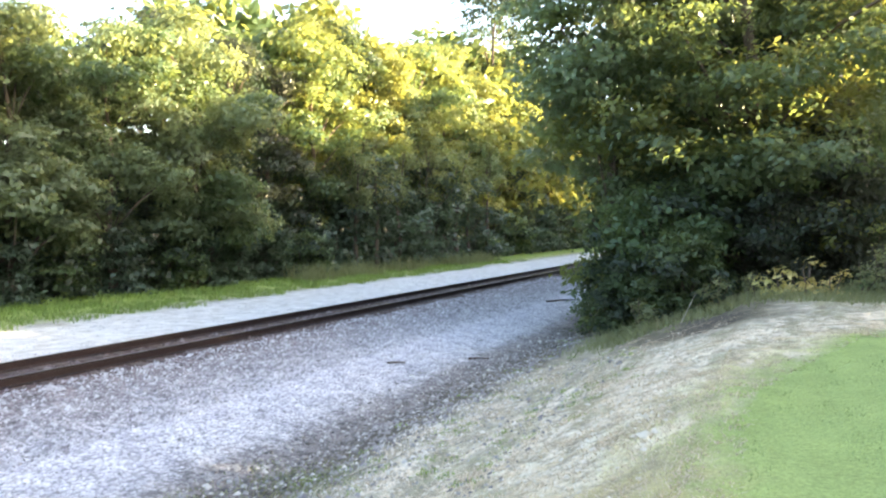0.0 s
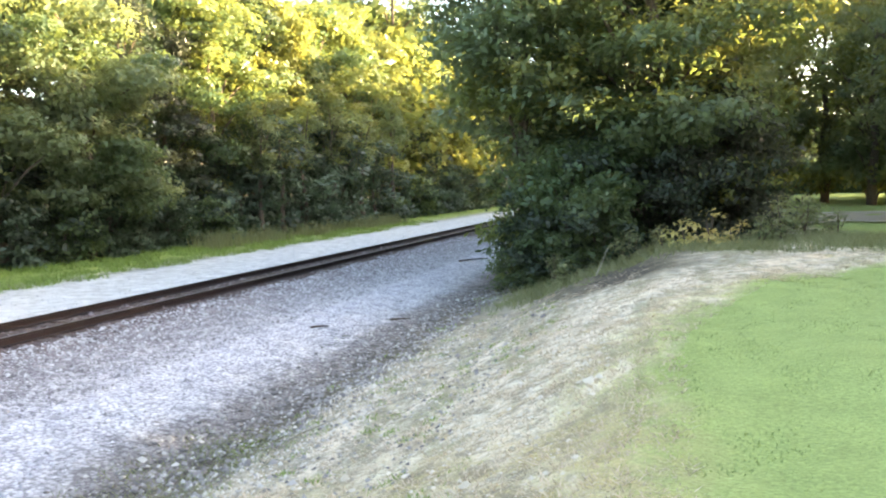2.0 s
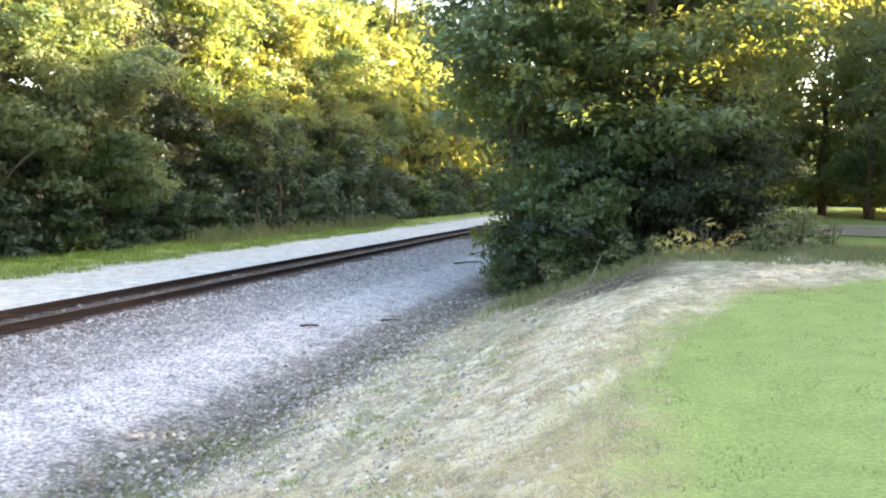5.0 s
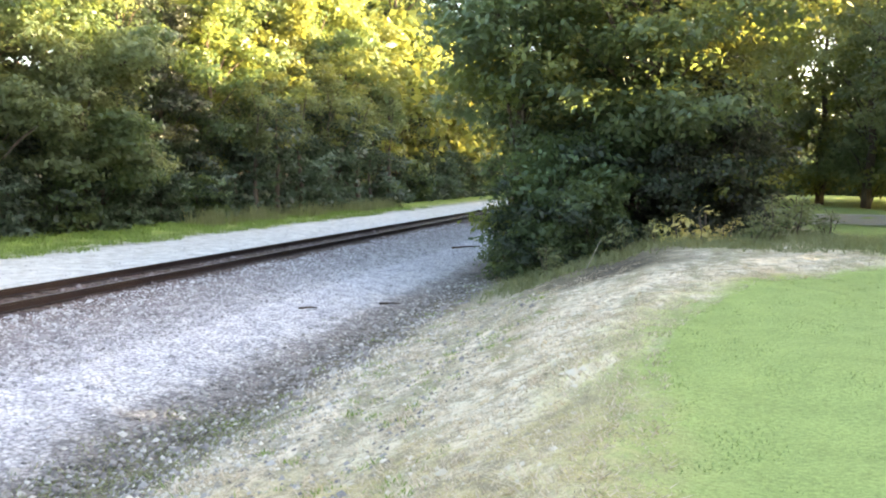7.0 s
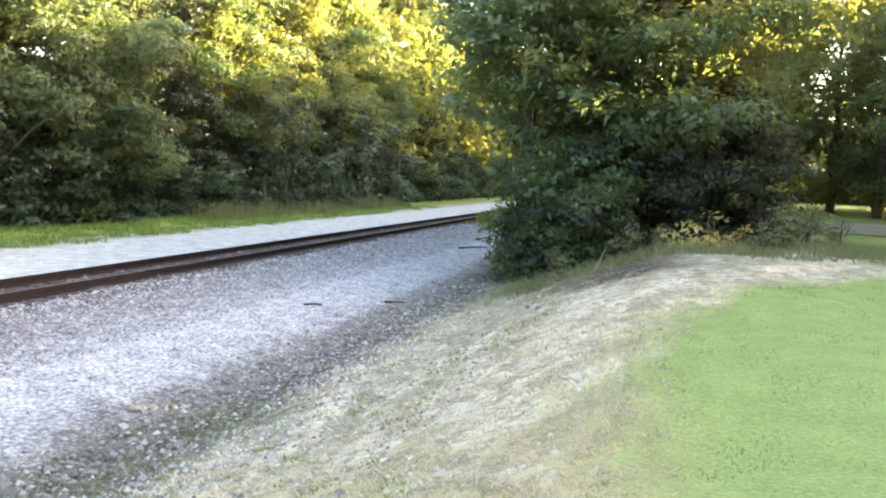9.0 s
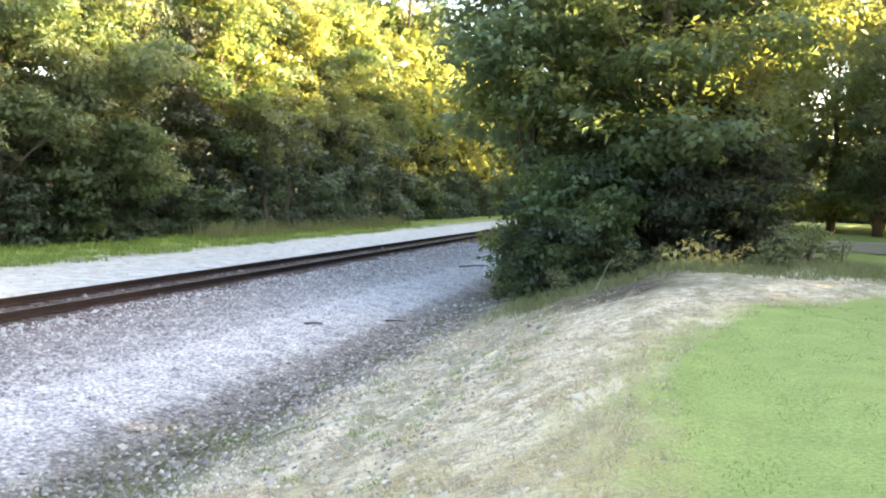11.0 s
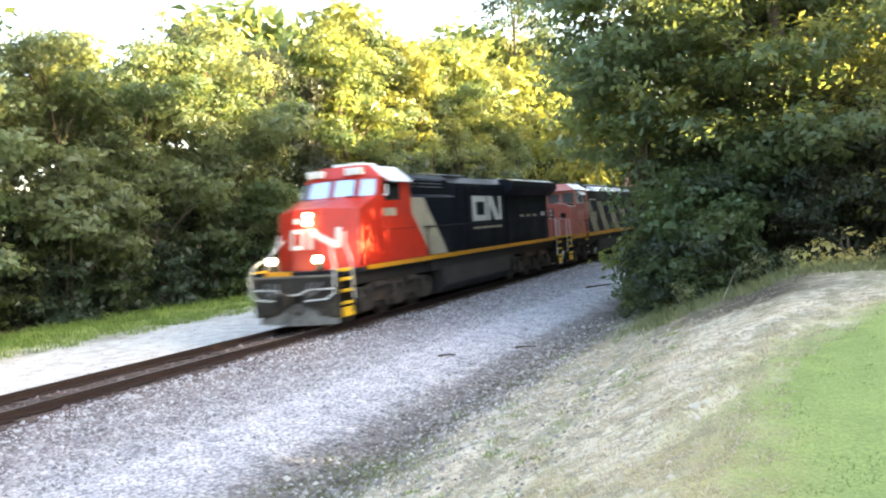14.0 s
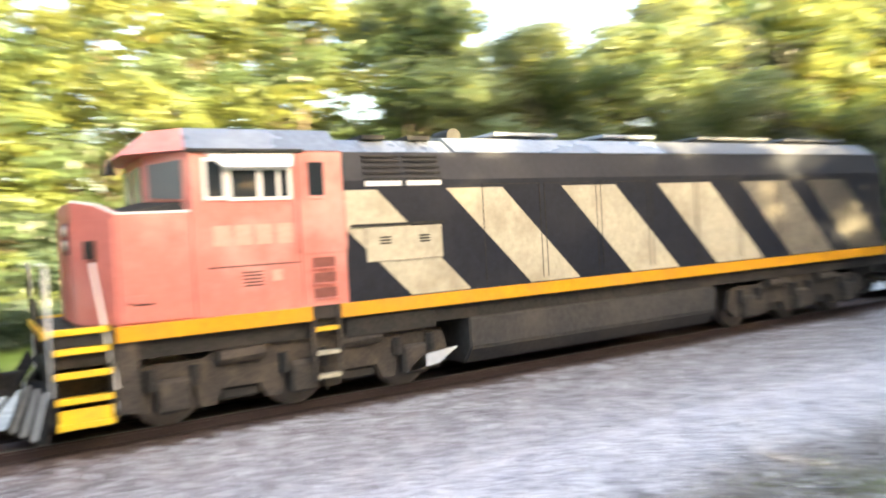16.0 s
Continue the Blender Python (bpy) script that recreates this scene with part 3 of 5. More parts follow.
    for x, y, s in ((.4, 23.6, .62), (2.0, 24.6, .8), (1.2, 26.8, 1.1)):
        plant(dim, "shrub", "shrub below the large tree's boughs, shade put into its dark leaves", "shrub", "shrubs under the large tree", pose_on(x, y, rng.uniform(0, 6), s))
    wisp = tree_meshes(89, 1.5, .8, 0.1, 800, .06, 16, M_DULL, lobe=.36, second=M_LEAF, share=.3)
    for x, y, s in ((2.9, 22.0, .85), (3.5, 22.6, .8), (4.2, 22.4, .55), (2.3, 21.6, .6), (-2.9, 20.6, .6), (-1.1, 20.9, .6), (-.2, 21.2, .5)):
        plant(wisp, "weed_bush", "thin greyish green weeds at the shrubs' foot", "weed", "weeds below the shrubs", pose_on(x, y, rng.uniform(0, 6), s))
    # weeds caught by the sun, the light put into their leaf colour
    spray = tree_meshes(92, .8, .55, 0.15, 170, .07, 10, M_LEAF_P, lobe=.4)
    for x, y, s in ((.35, 20.9, .9), (.95, 21.0, 1.1), (1.6, 21.1, .8)):
        plant(spray, "weed_bush", "small weed below the shrubs, sunlight put into its pale yellow leaves", "weed", "pale weeds below the shrubs", pose_on(x, y, rng.uniform(0, 6), s))
    # hidden behind the large tree, added to keep sky light off the train
    for x, y, k, s in ((-3.3, 32.0, 2, .85), (-3.5, 38.0, 2, .92), (-3.7, 45.0, 2, .98)):
        plant(PLAIN[k], "tree", "tall deciduous tree hidden along the track, added for its shade", "tree", "trees along the track", pose_on(x, y, rng.uniform(0, 6), s))
    mid = tree_meshes(130, 16.0, 3.8, 1.5, 8500, .17, 64, M_LEAF_S, lobe=.31, second=M_LEAF_Y, share=.4, flat=.5)
    for x, y, s in ((10.2, 58, 1.0), (11.6, 51, 1.0), (13.6, 48, .9), (17.0, 76, 1.2), (14.5, 64, 1.1), (8.2, 72, 1.1), (3, 40, .95), (3.6, 46.5, 1.0)):
        plant(mid, "tree", "pale green deciduous tree beside the far lawn", "tree", "trees beyond the lawn", pose_on(x, y, rng.uniform(0, 6), s))
    # more hidden trees, added to shade the wood, track and road
    for x, y, k, s in ((-1.5, 37, 2, .95), (-2.4, 43, 2, 1.0), (-1.2, 49, 3, 1.0), (1.5, 98, 3, 1.3), (4.5, 103, 3, 1.3), (1, 109, 3, 1.35), (4, 115, 3, 1.35), (0.5, 121, 3, 1.4), (3.5, 128, 3, 1.4), (0, 136, 3, 1.45), (3, 144, 3, 1.45)):
        plant(PLAIN[k], "tree", "tall deciduous tree hidden along the track, added for its shade", "tree", "trees along the track", pose_on(x, y, rng.uniform(0, 6), s))
    # hidden low trees that stop sun passing below the taller crowns
    for k in range(20):
        plant(PLAIN[4], "tree", "low branched leafy tree hidden along the track, added for its shade", "tree", "trees along the track", pose_on((-.6, 1.4)[k % 2], 50 + 4.6 * k, rng.uniform(0, 6), rng.uniform(.85, 1.0)))
    for x, y, k, s in ((3, 66, 3, .9), (-3, 80, 2, 1.2), (-5, 100, 3, 1.2), (-6, 125, 3, 1.2), (-4, 145, 2, 1.2), (-14, 175, 2, 1.5), (-20, 178, 3, 1.5), (-8, 172, 3, 1.5)):
        plant(PLAIN[k], "tree", "deciduous tree beside the far lawn", "tree", "trees beyond the lawn", pose_on(x, y, rng.uniform(0, 6), s))
    # hidden tall row, its heights set for the shade line on the wood
    for x, y in ((4, 57), (1.5, 62), (5, 67), (1, 72), (4.5, 77), (0.5, 83), (4, 89), (0, 95), (6.5, 60), (8, 72), (2.6, 54.5), (2.4, 59.4), (3.4, 64.6), (2.8, 69.6), (2.7, 74.4), (2.4, 80), (2.2, 86), (2, 92)):
        plant(PLAIN[3], "tree", "tall deciduous tree hidden along the track, added for its shade", "tree", "trees along the track", pose_on(x, y, rng.uniform(0, 6), rng.uniform(1.12, 1.28) * (1 if y > 68 else .78)))
    for k in range(12):
        plant(PLAIN[4], "tree", "low branched leafy tree beyond the lane", "tree", "trees beyond the lane", pose_on(10 + 4.6 * k, 112 + rng.uniform(-2, 2), rng.uniform(0, 6), rng.uniform(1.1, 1.4)))
        plant(LOW[1], "shrub", "dark shrub below the trees beyond the lawn", "shrub", "shrubs beyond the lawn", pose_on(9 + 3.7 * k, 100 + rng.uniform(-1, 1), rng.uniform(0, 6), rng.uniform(1.3, 1.7)))
    for k in range(13):
        plant(LOW[k % 3], "shrub", "dark shrub below the trees beyond the lawn", "shrub", "shrubs beyond the lawn", pose_on(10 + 3.4 * k, 94 + rng.uniform(-1, 1.5), rng.uniform(0, 6), rng.uniform(1.2, 1.6)))
    tall = [12, 13.5, 15, 16.5, 11]
    # unseen tree rows, heights and openings set to block and shape the sun
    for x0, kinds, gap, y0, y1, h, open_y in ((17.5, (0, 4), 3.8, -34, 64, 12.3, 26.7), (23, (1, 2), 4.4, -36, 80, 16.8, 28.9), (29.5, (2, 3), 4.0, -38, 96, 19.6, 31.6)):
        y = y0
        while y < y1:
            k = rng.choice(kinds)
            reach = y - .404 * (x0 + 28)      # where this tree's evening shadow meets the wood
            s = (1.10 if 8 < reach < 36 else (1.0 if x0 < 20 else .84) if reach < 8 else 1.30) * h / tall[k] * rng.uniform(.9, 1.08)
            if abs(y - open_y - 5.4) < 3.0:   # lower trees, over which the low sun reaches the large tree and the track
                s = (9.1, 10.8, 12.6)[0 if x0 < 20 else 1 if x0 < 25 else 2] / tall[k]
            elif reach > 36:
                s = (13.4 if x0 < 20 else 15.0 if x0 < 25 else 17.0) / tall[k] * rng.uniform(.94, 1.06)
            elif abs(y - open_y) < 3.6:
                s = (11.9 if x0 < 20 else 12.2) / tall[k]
            plant(PLAIN[k], "tree", "tall deciduous tree out of view beside the lawn, placed for its shade", "tree", "trees along the lawn", pose_on(x0 + rng.uniform(-1.2, 1.2), y, rng.uniform(0, 6.28), s))
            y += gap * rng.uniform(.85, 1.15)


right_side_trees()


# ---- stones, grass and litter ----
def stone_shape(rng):
    v = np.array([(1, 0, 0), (-1, 0, 0), (0, 1, 0), (0, -1, 0), (0, 0, .75), (0, 0, -.6)]) * rng.uniform(.7, 1.3, (6, 3))
    v += rng.normal(0, .12, (6, 3))
    f = np.array([(0, 2, 4), (2, 1, 4), (1, 3, 4), (3, 0, 4), (2, 0, 5), (1, 2, 5), (3, 1, 5), (0, 3, 5)])
    return v, f


def scatter_stones(name, label, material, seed, count, xr, yr, size, far=1.0):
    """Loose stones lying on the ground, thicker near the lawn's end of the stretch."""
    rng = np.random.default_rng(seed)
    x = rng.uniform(*xr, count)
    y = yr[0] + (yr[1] - yr[0]) * rng.uniform(0, 1, count) ** far - np.abs(rng.normal(0, 2.0, count))
    s = size * rng.lognormal(0, .35, count)
    a = rng.uniform(0, 6.283, count)
    shapes = [stone_shape(rng) for _ in range(12)]
    k = rng.integers(0, 12, count)
    V = np.array([shapes[i][0] for i in k]) * s[:, None, None]
    c, q = np.cos(a)[:, None], np.sin(a)[:, None]
    V = np.stack([V[..., 0] * c - V[..., 1] * q + x[:, None], V[..., 0] * q + V[..., 1] * c + y[:, None], V[..., 2] * 1.15 + (ground_z(x, y) - .02 * s)[:, None]], 2)
    F = (shapes[0][1][None, :4] + 6 * np.arange(count)[:, None, None]).reshape(-1, 3)   # the undersides lie in the ground
    return tagged(new(name, from_arrays(name, V.reshape(-1, 3), F, material)), label, "gravel", kind="stuff")


def scatter_blades(name, label, material, seed, count, place, height, width=.012, lean=.5):
    """Grass blades, one slim triangle each; place(rng, n) gives x and y."""
    rng = np.random.default_rng(seed)
    x, y = place(rng, count)
    z = ground_z(x, y) - .01
    h = height * rng.uniform(.4, 1.3, count)
    a, w = rng.uniform(0, 6.283, count), width * rng.uniform(.7, 1.3, count)
    dx, dy = np.cos(a) * w, np.sin(a) * w
    tip = np.stack([x + rng.normal(0, lean, count) * h, y + rng.normal(0, lean, count) * h, z + h], 1)
    V = np.stack([np.stack([x - dx, y - dy, z], 1), np.stack([x + dx, y + dy, z], 1), tip], 1).reshape(-1, 3)
    return tagged(new(name, from_arrays(name, V, np.arange(3 * count).reshape(-1, 3), material)), label, "grass", kind="stuff")


def band(x0, x1, y0, y1, power=1.0, clump=0.0):
    def place(rng, n):
        x, y = rng.uniform(x0, x1, n), y0 + (y1 - y0) * rng.uniform(0, 1, n) ** power - np.abs(rng.normal(0, .12 * (y1 - y0 if y0 < 4 else 0), n))
        if clump:
            m = max(1, n // 40)
            i = rng.integers(0, m, n)
            x, y = x[:m][i] + rng.normal(0, clump, n), y[:m][i] + rng.normal(0, clump, n)
        return x, y
    return place


def lawn_place(rng, n):
    y = 2.0 + 15 * rng.uniform(0, 1, n) ** 1.6 - np.abs(rng.normal(0, 1.6, n))
    x = -0.25 + .063 * np.clip(y - 8.0, 0, 9) ** 2 + rng.normal(0, .15, n) + 10 * rng.uniform(0, 1, n) ** 1.2
    return x, y


scatter_stones("ballast", "grey crushed stone ballast beside the track", M_STONE_M, 1, 24000, (-11.9, -8.8), (3, 45), .028, 1.7)
scatter_stones("ballast", "dusty pale stone ballast on the shoulder", M_STONE, 5, 9000, (-9.2, -7.0), (3, 45), .024, 1.7)
scatter_stones("ballast", "rust stained ballast around the rails", M_STONE_RUST, 2, 9000, (-14.8, -11.5), (0, 45), .035, 1.4)
scatter_stones("ditch_stones", "larger dark grey stones in the shallow ditch", M_STONE_D, 3, 6500, (-6.8, -4.8), (3, 26), .032, 1.5)
scatter_stones("road_gravel", "pale gravel on the service road", M_STONE, 4, 3500, (-20.2, -15.2), (8, 50), .018, 1.4)
scatter_stones("bank_stones", "small pale stones on the dry bank", M_STONE_D, 6, 1600, (-4.9, -2.2), (3, 18), .026, 1.4)
scatter_stones("bank_stones", "pale stone chips along the foot of the bank", M_CHIP, 61, 3000, (-5.3, -3.9), (3, 17), .022, 1.5)
M_CLOD = stone_material("dry_clod", [(0, (0.34, 0.285, 0.20)), (0.4, (0.56, 0.50, 0.39)), (0.8, (0.64, 0.57, 0.46)), (1, (0.70, 0.63, 0.52))])
scatter_stones("clods", "dry straw-coloured clods on the bank", M_CLOD, 14, 2600, (-4.9, -.6), (2.6, 18), .024, 1.5)


def bank_place(rng, n):
    y = 2.5 + 17.5 * rng.uniform(0, 1, n) ** 1.6 - np.abs(rng.normal(0, 1.6, n))
    edge = -0.15 + .063 * np.clip(y - 8.0, 0, 9) ** 2
    return np.clip(edge - np.abs(rng.normal(-.1, 1.7, n)) + .25, -4.6, 6), y


scatter_blades("lawn_grass", "short mown green lawn grass", M_GRASS, 7, 75000, lawn_place, .022, .006)
scatter_blades("dry_grass", "pale dry grass on the bank", M_STRAW, 8, 34000, bank_place, .035, .008, 1.2)
scatter_blades("dry_tufts", "bleached matted grass tufts on the bank", M_STRAW, 15, 22000, band(-4.9, -.5, 2.6, 19, 1.5, .16), .05, .008, 1.3)
scatter_blades("ditch_weeds", "low green weeds growing in the shallow ditch", M_DULL, 16, 4600, band(-6.5, -4.8, 4.0, 9.5, 1, .2), .07, .009, .9)
scatter_blades("bank_grass", "sparse green grass tufts on the bank", M_WEED, 9, 5500, band(-5.6, -1.6, 3, 26, 1.3, .10), .06, .008)
scatter_blades("verge_grass", "rough green grass between road and wood", M_WEED, 10, 42000, band(-26.2, -20.6, -5, 70, 1.2, .25), .2, .02, .35)
scatter_blades("shrub_grass", "long dull grass below the shrubs on the bank", M_DULL, 12, 13000, band(-4.0, 7.5, 19.6, 22.8, 1, .45), .26, .014, .6)
scatter_blades("tall_weeds", "tall pale weeds at the wood's edge", M_DULL, 13, 4200, band(-25.0, -22.9, 36, 67, 1.1, .26), .9, .016, .22)


def ditch_rocks():
    """The larger rocks along the ditch, one by one."""
    rng = np.random.default_rng(40)
    bed = tagged(new("ditch_bed"), "loose grey rocks along the ditch", "rocks", kind="structure")
    shapes = []
    for k in range(8):
        v, f = stone_shape(rng)
        shapes.append(from_arrays("rock", v, f, M_STONE_D))
    for k in range(260):
        x, y = -5.9 + rng.normal(0, .55), 4.5 + 14 * rng.uniform(0, 1) ** 1.3
        o = new("rock", shapes[k % 8])
        o.parent = bed
        s = rng.uniform(.035, .07)
        o.location = (x, y, float(ground_z(x, y)) + .25 * s)
        o.rotation_euler = (0, 0, rng.uniform(0, 6.28))
        o.scale = (s, s, s * .8)


ditch_rocks()


def fallen_stick(points, r, material, label):
    bm = bmesh.new()
    n = len(points)
    tube(bm, [(x, y, float(ground_z(x, y)) + r + dz) for x, y, dz in points], [r * (1 - .5 * i / (n - 1)) for i in range(n)], 6)
    finish("stick", bm, material, None, label)["category"] = "stick"


M_DRYWOOD = surface("bleached_wood", (0.45, 0.41, 0.34), (0.28, 0.25, 0.2), 0.9, 0, 1.5, 14, 0.4)
fallen_stick([(-4.9, 8.95, 0), (-4.75, 9.12, .02), (-4.55, 9.28, .01), (-4.38, 9.52, .01)], .018, M_DRYWOOD, "bleached fallen stick lying on the ditch stones")
fallen_stick([(-8.12, 16.3, 0), (-8.0, 16.5, .01), (-7.85, 16.7, 0)], .028, M_TIE, "short dark piece of wood on the ballast")
fallen_stick([(-6.9, 18.4, 0), (-6.7, 18.65, .01), (-6.5, 18.85, 0)], .028, M_TIE, "short dark piece of wood on the ballast")
fallen_stick([(-8.64, 31.8, 0), (-8.3, 32.9, .02), (-7.9, 33.9, 0)], .04, M_TIE, "long dark piece of wood on the ballast")
fallen_stick([(-1.75, 19.0, .05), (-1.6, 19.4, .35), (-1.5, 19.9, .6)], .011, M_DRYWOOD, "pale broken branch leaning at the shrubs")


def driveway():
    """A level asphalt lane beyond the lawn, with pale worn edges."""
    xs, ys = np.linspace(4.6, 15.0, 14), np.array([30.6, 31.3, 35, 39.3, 40.2])
    for name, a, b, mt, up, label in (("lane", 1, 3, surface("worn_asphalt", (0.44, 0.385, 0.30), (0.33, 0.285, 0.215), .9, 0, .8, 20, .2), .03, "worn grey asphalt lane beyond the lawn"),
                                      ("lane_edge", 0, 1, surface("pale_gravel_edge", (0.55, 0.5, 0.42), (0.42, 0.38, 0.3), .95, 0, .8, 20, .2), .025, "pale gravel edge of the lane"),
                                      ("lane_edge", 3, 4, surface("pale_gravel_side", (0.55, 0.5, 0.42), (0.42, 0.38, 0.3), .95, 0, .8, 20, .2), .025, "pale gravel edge of the lane")):
        bm = bmesh.new()
        prev = None
        for x in xs:
            row = [bm.verts.new((x, y, float(ground_z(x, y)) * .5 + .5 + up)) for y in ys[a:b + 1]]
            if prev:
                for i in range(len(row) - 1):
                    bm.faces.new((prev[i], row[i], row[i + 1], prev[i + 1]))
            prev = row
        tagged(finish(name, bm, mt, None, label), "", "road", kind="structure")


driveway()


# ---- train materials ----
M_RED = surface("bright_red_paint", (0.62, 0.035, 0.018), (0.5, 0.028, 0.015), 0.35, 0, 0.7, 8, 0.03, (0.25, 0.06, 0.04), 0.35)
M_FADED = surface("faded_red_paint", (0.58, 0.18, 0.145), (0.50, 0.145, 0.115), 0.5, 0, 0.8, 6, 0.05, (0.66, 0.36, 0.30), 0.7)
M_BLACK = surface("black_paint", (0.008, 0.011, 0.020), (0.005, 0.007, 0.012), 0.45, 0, 0.6, 10, 0.04, (0.014, 0.018, 0.028), 0.35, 0.12)
M_BLACK_W = surface("weathered_black_paint", (0.012, 0.015, 0.025), (0.008, 0.010, 0.016), 0.5, 0, 0.6, 9, 0.05, (0.034, 0.034, 0.038), 0.5, 0.2)
M_CREAM = surface("aged_white_paint", (0.47, 0.42, 0.31), (0.36, 0.32, 0.235), 0.6, 0, 0.9, 9, 0.05, (0.25, 0.205, 0.14), 0.75)
# grimy white, darkened further for the large tree's shade
M_CREAM_D = surface("grimy_shaded_white_paint", (0.21, 0.185, 0.14), (0.13, 0.115, 0.088), 0.65, 0, 0.9, 9, 0.05, (0.10, 0.085, 0.065), 0.8)
M_WHITE = surface("white_paint", (0.80, 0.79, 0.76), (0.7, 0.69, 0.66), 0.45, 0, 1.0, 9, 0.03, (0.5, 0.46, 0.4), 0.3)
M_YELLOW = surface("yellow_stripe_paint", (0.70, 0.31, 0.01), (0.58, 0.245, 0.01), 0.45, 0, 1.5, 12, 0.04, (0.4, 0.2, 0.04), 0.4)
M_TREAD = surface("yellow_step_edge", (0.85, 0.52, 0.02), (0.7, 0.42, 0.02), 0.6, 0, 2, 14, 0.1, (0.3, 0.2, 0.06), 0.4)
M_TRUCK = surface("grimy_truck_metal", (0.058, 0.05, 0.044), (0.024, 0.021, 0.018), 0.8, 0, 2.2, 20, 0.3, (0.14, 0.11, 0.085), 0.6, 0.25)
M_FRAME = surface("dark_underframe", (0.028, 0.027, 0.026), (0.013, 0.013, 0.013), 0.75, 0, 1.6, 16, 0.25, (0.075, 0.062, 0.052), 0.5, 0.25)
M_WHEEL = surface("worn_wheel_steel", (0.2, 0.17, 0.15), (0.09, 0.075, 0.065), 0.55, 0.6, 2, 20, 0.15)
M_ROOF = surface("grey_roof_panel", (0.22, 0.245, 0.29), (0.16, 0.18, 0.21), 0.28, 0.2, 0.5, 8, 0.05, (0.5, 0.5, 0.5), 0.4)
M_ROOF_D = surface("dark_roof_panel", (0.085, 0.09, 0.105), (0.05, 0.053, 0.06), 0.5, 0, 0.5, 8, 0.05, (0.14, 0.14, 0.15), 0.5, 0.3)
# the rearmost stripe's grime and tree shade in one dark colour
M_CREAM_X = surface("blackened_shaded_white_paint", (0.075, 0.068, 0.056), (0.04, 0.036, 0.03), 0.65, 0, 0.9, 9, 0.05, (0.05, 0.045, 0.04), 0.8)
M_PLOW = surface("scuffed_plow_steel", (0.20, 0.19, 0.18), (0.09, 0.083, 0.078), 0.6, 0.2, 1.6, 9, 0.15, (0.30, 0.28, 0.26), 0.6)
M_HOSE = surface("dusty_hose_rubber", (0.16, 0.155, 0.15), (0.09, 0.087, 0.085), 0.8, 0, 2, 15, 0.1)
# darker red that imitates the shade inside a recess
M_RECESS = surface("shaded_red_recess", (0.22, 0.065, 0.05), (0.14, 0.04, 0.03), 0.7, 0, 2, 12, 0.05)
# screen colour kept pale to carry the sky's reflection
M_SCREEN = surface("skylit_radiator_screen", (0.38, 0.40, 0.43), (0.28, 0.30, 0.32), 0.35, 0.2, 0.6, 12, 0.06)
M_TANK = surface("grey_fuel_tank", (0.042, 0.042, 0.043), (0.024, 0.024, 0.025), 0.65, 0, 0.9, 10, 0.1, (0.12, 0.105, 0.09), 0.4, 0.3)
M_GLASS = glass_material("dark_cab_glass", (0.02, 0.025, 0.03))
# pale blue base with some metal stands in for the reflected sky
M_SHIELD = glass_material("windshield_sky_glass", (0.55, 0.66, 0.78), 0.06)
M_SHIELD.node_tree.nodes["Principled BSDF"].inputs["Metallic"].default_value = 0.6
# the grey tint stands in for what the cab panes reflect
M_PALE_GLASS = glass_material("grey_reflection_glass", (0.13, 0.14, 0.14), 0.2)
M_LAMP = glow_material("headlamp_glow", (1.0, 0.82, 0.5), 16.0)
M_LAMP_OFF = glass_material("lamp_lens", (0.55, 0.53, 0.5), 0.15)
# end wall's brighter salmon has the sky light in its colour
M_SALMON = surface("salmon_skylit_container_paint", (0.60, 0.28, 0.23), (0.52, 0.22, 0.18), 0.5, 0, 0.7, 8, 0.05, (0.6, 0.34, 0.28), 0.5)
M_ORANGE = surface("rust_orange_container_paint", (0.25, 0.065, 0.03), (0.19, 0.048, 0.022), 0.5, 0, 0.7, 8, 0.05, (0.22, 0.08, 0.05), 0.5)
M_BLUE = surface("blue_container_paint", (0.035, 0.12, 0.40), (0.025, 0.09, 0.32), 0.5, 0, 0.7, 8, 0.05, (0.05, 0.08, 0.16), 0.4)
M_NAVY = surface("navy_container_paint", (0.02, 0.035, 0.085), (0.014, 0.025, 0.06), 0.55, 0, 0.7, 8, 0.05, (0.05, 0.055, 0.075), 0.4)
M_GREY = surface("pale_grey_container_paint", (0.5, 0.53, 0.55), (0.42, 0.45, 0.47), 0.5, 0, 0.7, 8, 0.05, (0.35, 0.33, 0.3), 0.4)
M_MARK = surface("faint_marking_paint", (0.66, 0.33, 0.26), (0.6, 0.26, 0.2), 0.6, 0, 2, 14, 0.02)


def new_part(name, material, parent, shapes, label="", bevel=0.0):
    """One part made of boxes, each (x0, x1, y0, y1, z0, z1)."""
    bm = bmesh.new()
    for s in shapes:
        box(bm, *s, bevel)
    return part(name, bm, material, parent, label)


def bar_part(name, material, parent, paths, r=0.02, label=""):
    bm = bmesh.new()
    for p in paths:
        tube(bm, p, r, 6)
    return part(name, bm, material, parent, label)


def slanted(bm, x0, x1, ya, yb, z_top, z_bot, shift):
    """A leaning band: from ya..yb at the top to the same span moved by shift at the bottom."""
    return prism(bm, [(ya, z_top), (yb, z_top), (yb + shift, z_bot), (ya + shift, z_bot)], "x", x0, x1)


def wheelset(parent, y, r):
    """Two wheels on their axle, about the axle's middle."""
    bm = bmesh.new()
    for s in (-1, 1):
        disc(bm, s * .70, s * .83, 0, 0, r, 28)
        disc(bm, s * .66, s * .70, 0, 0, r + .03, 28)
        disc(bm, s * .83, s * .85, 0, 0, r * .4, 16)
        for k in range(6):
            a = k * math.pi / 3
            disc(bm, s * .83, s * .842, r * .62 * math.cos(a), r * .62 * math.sin(a), .06, 8)
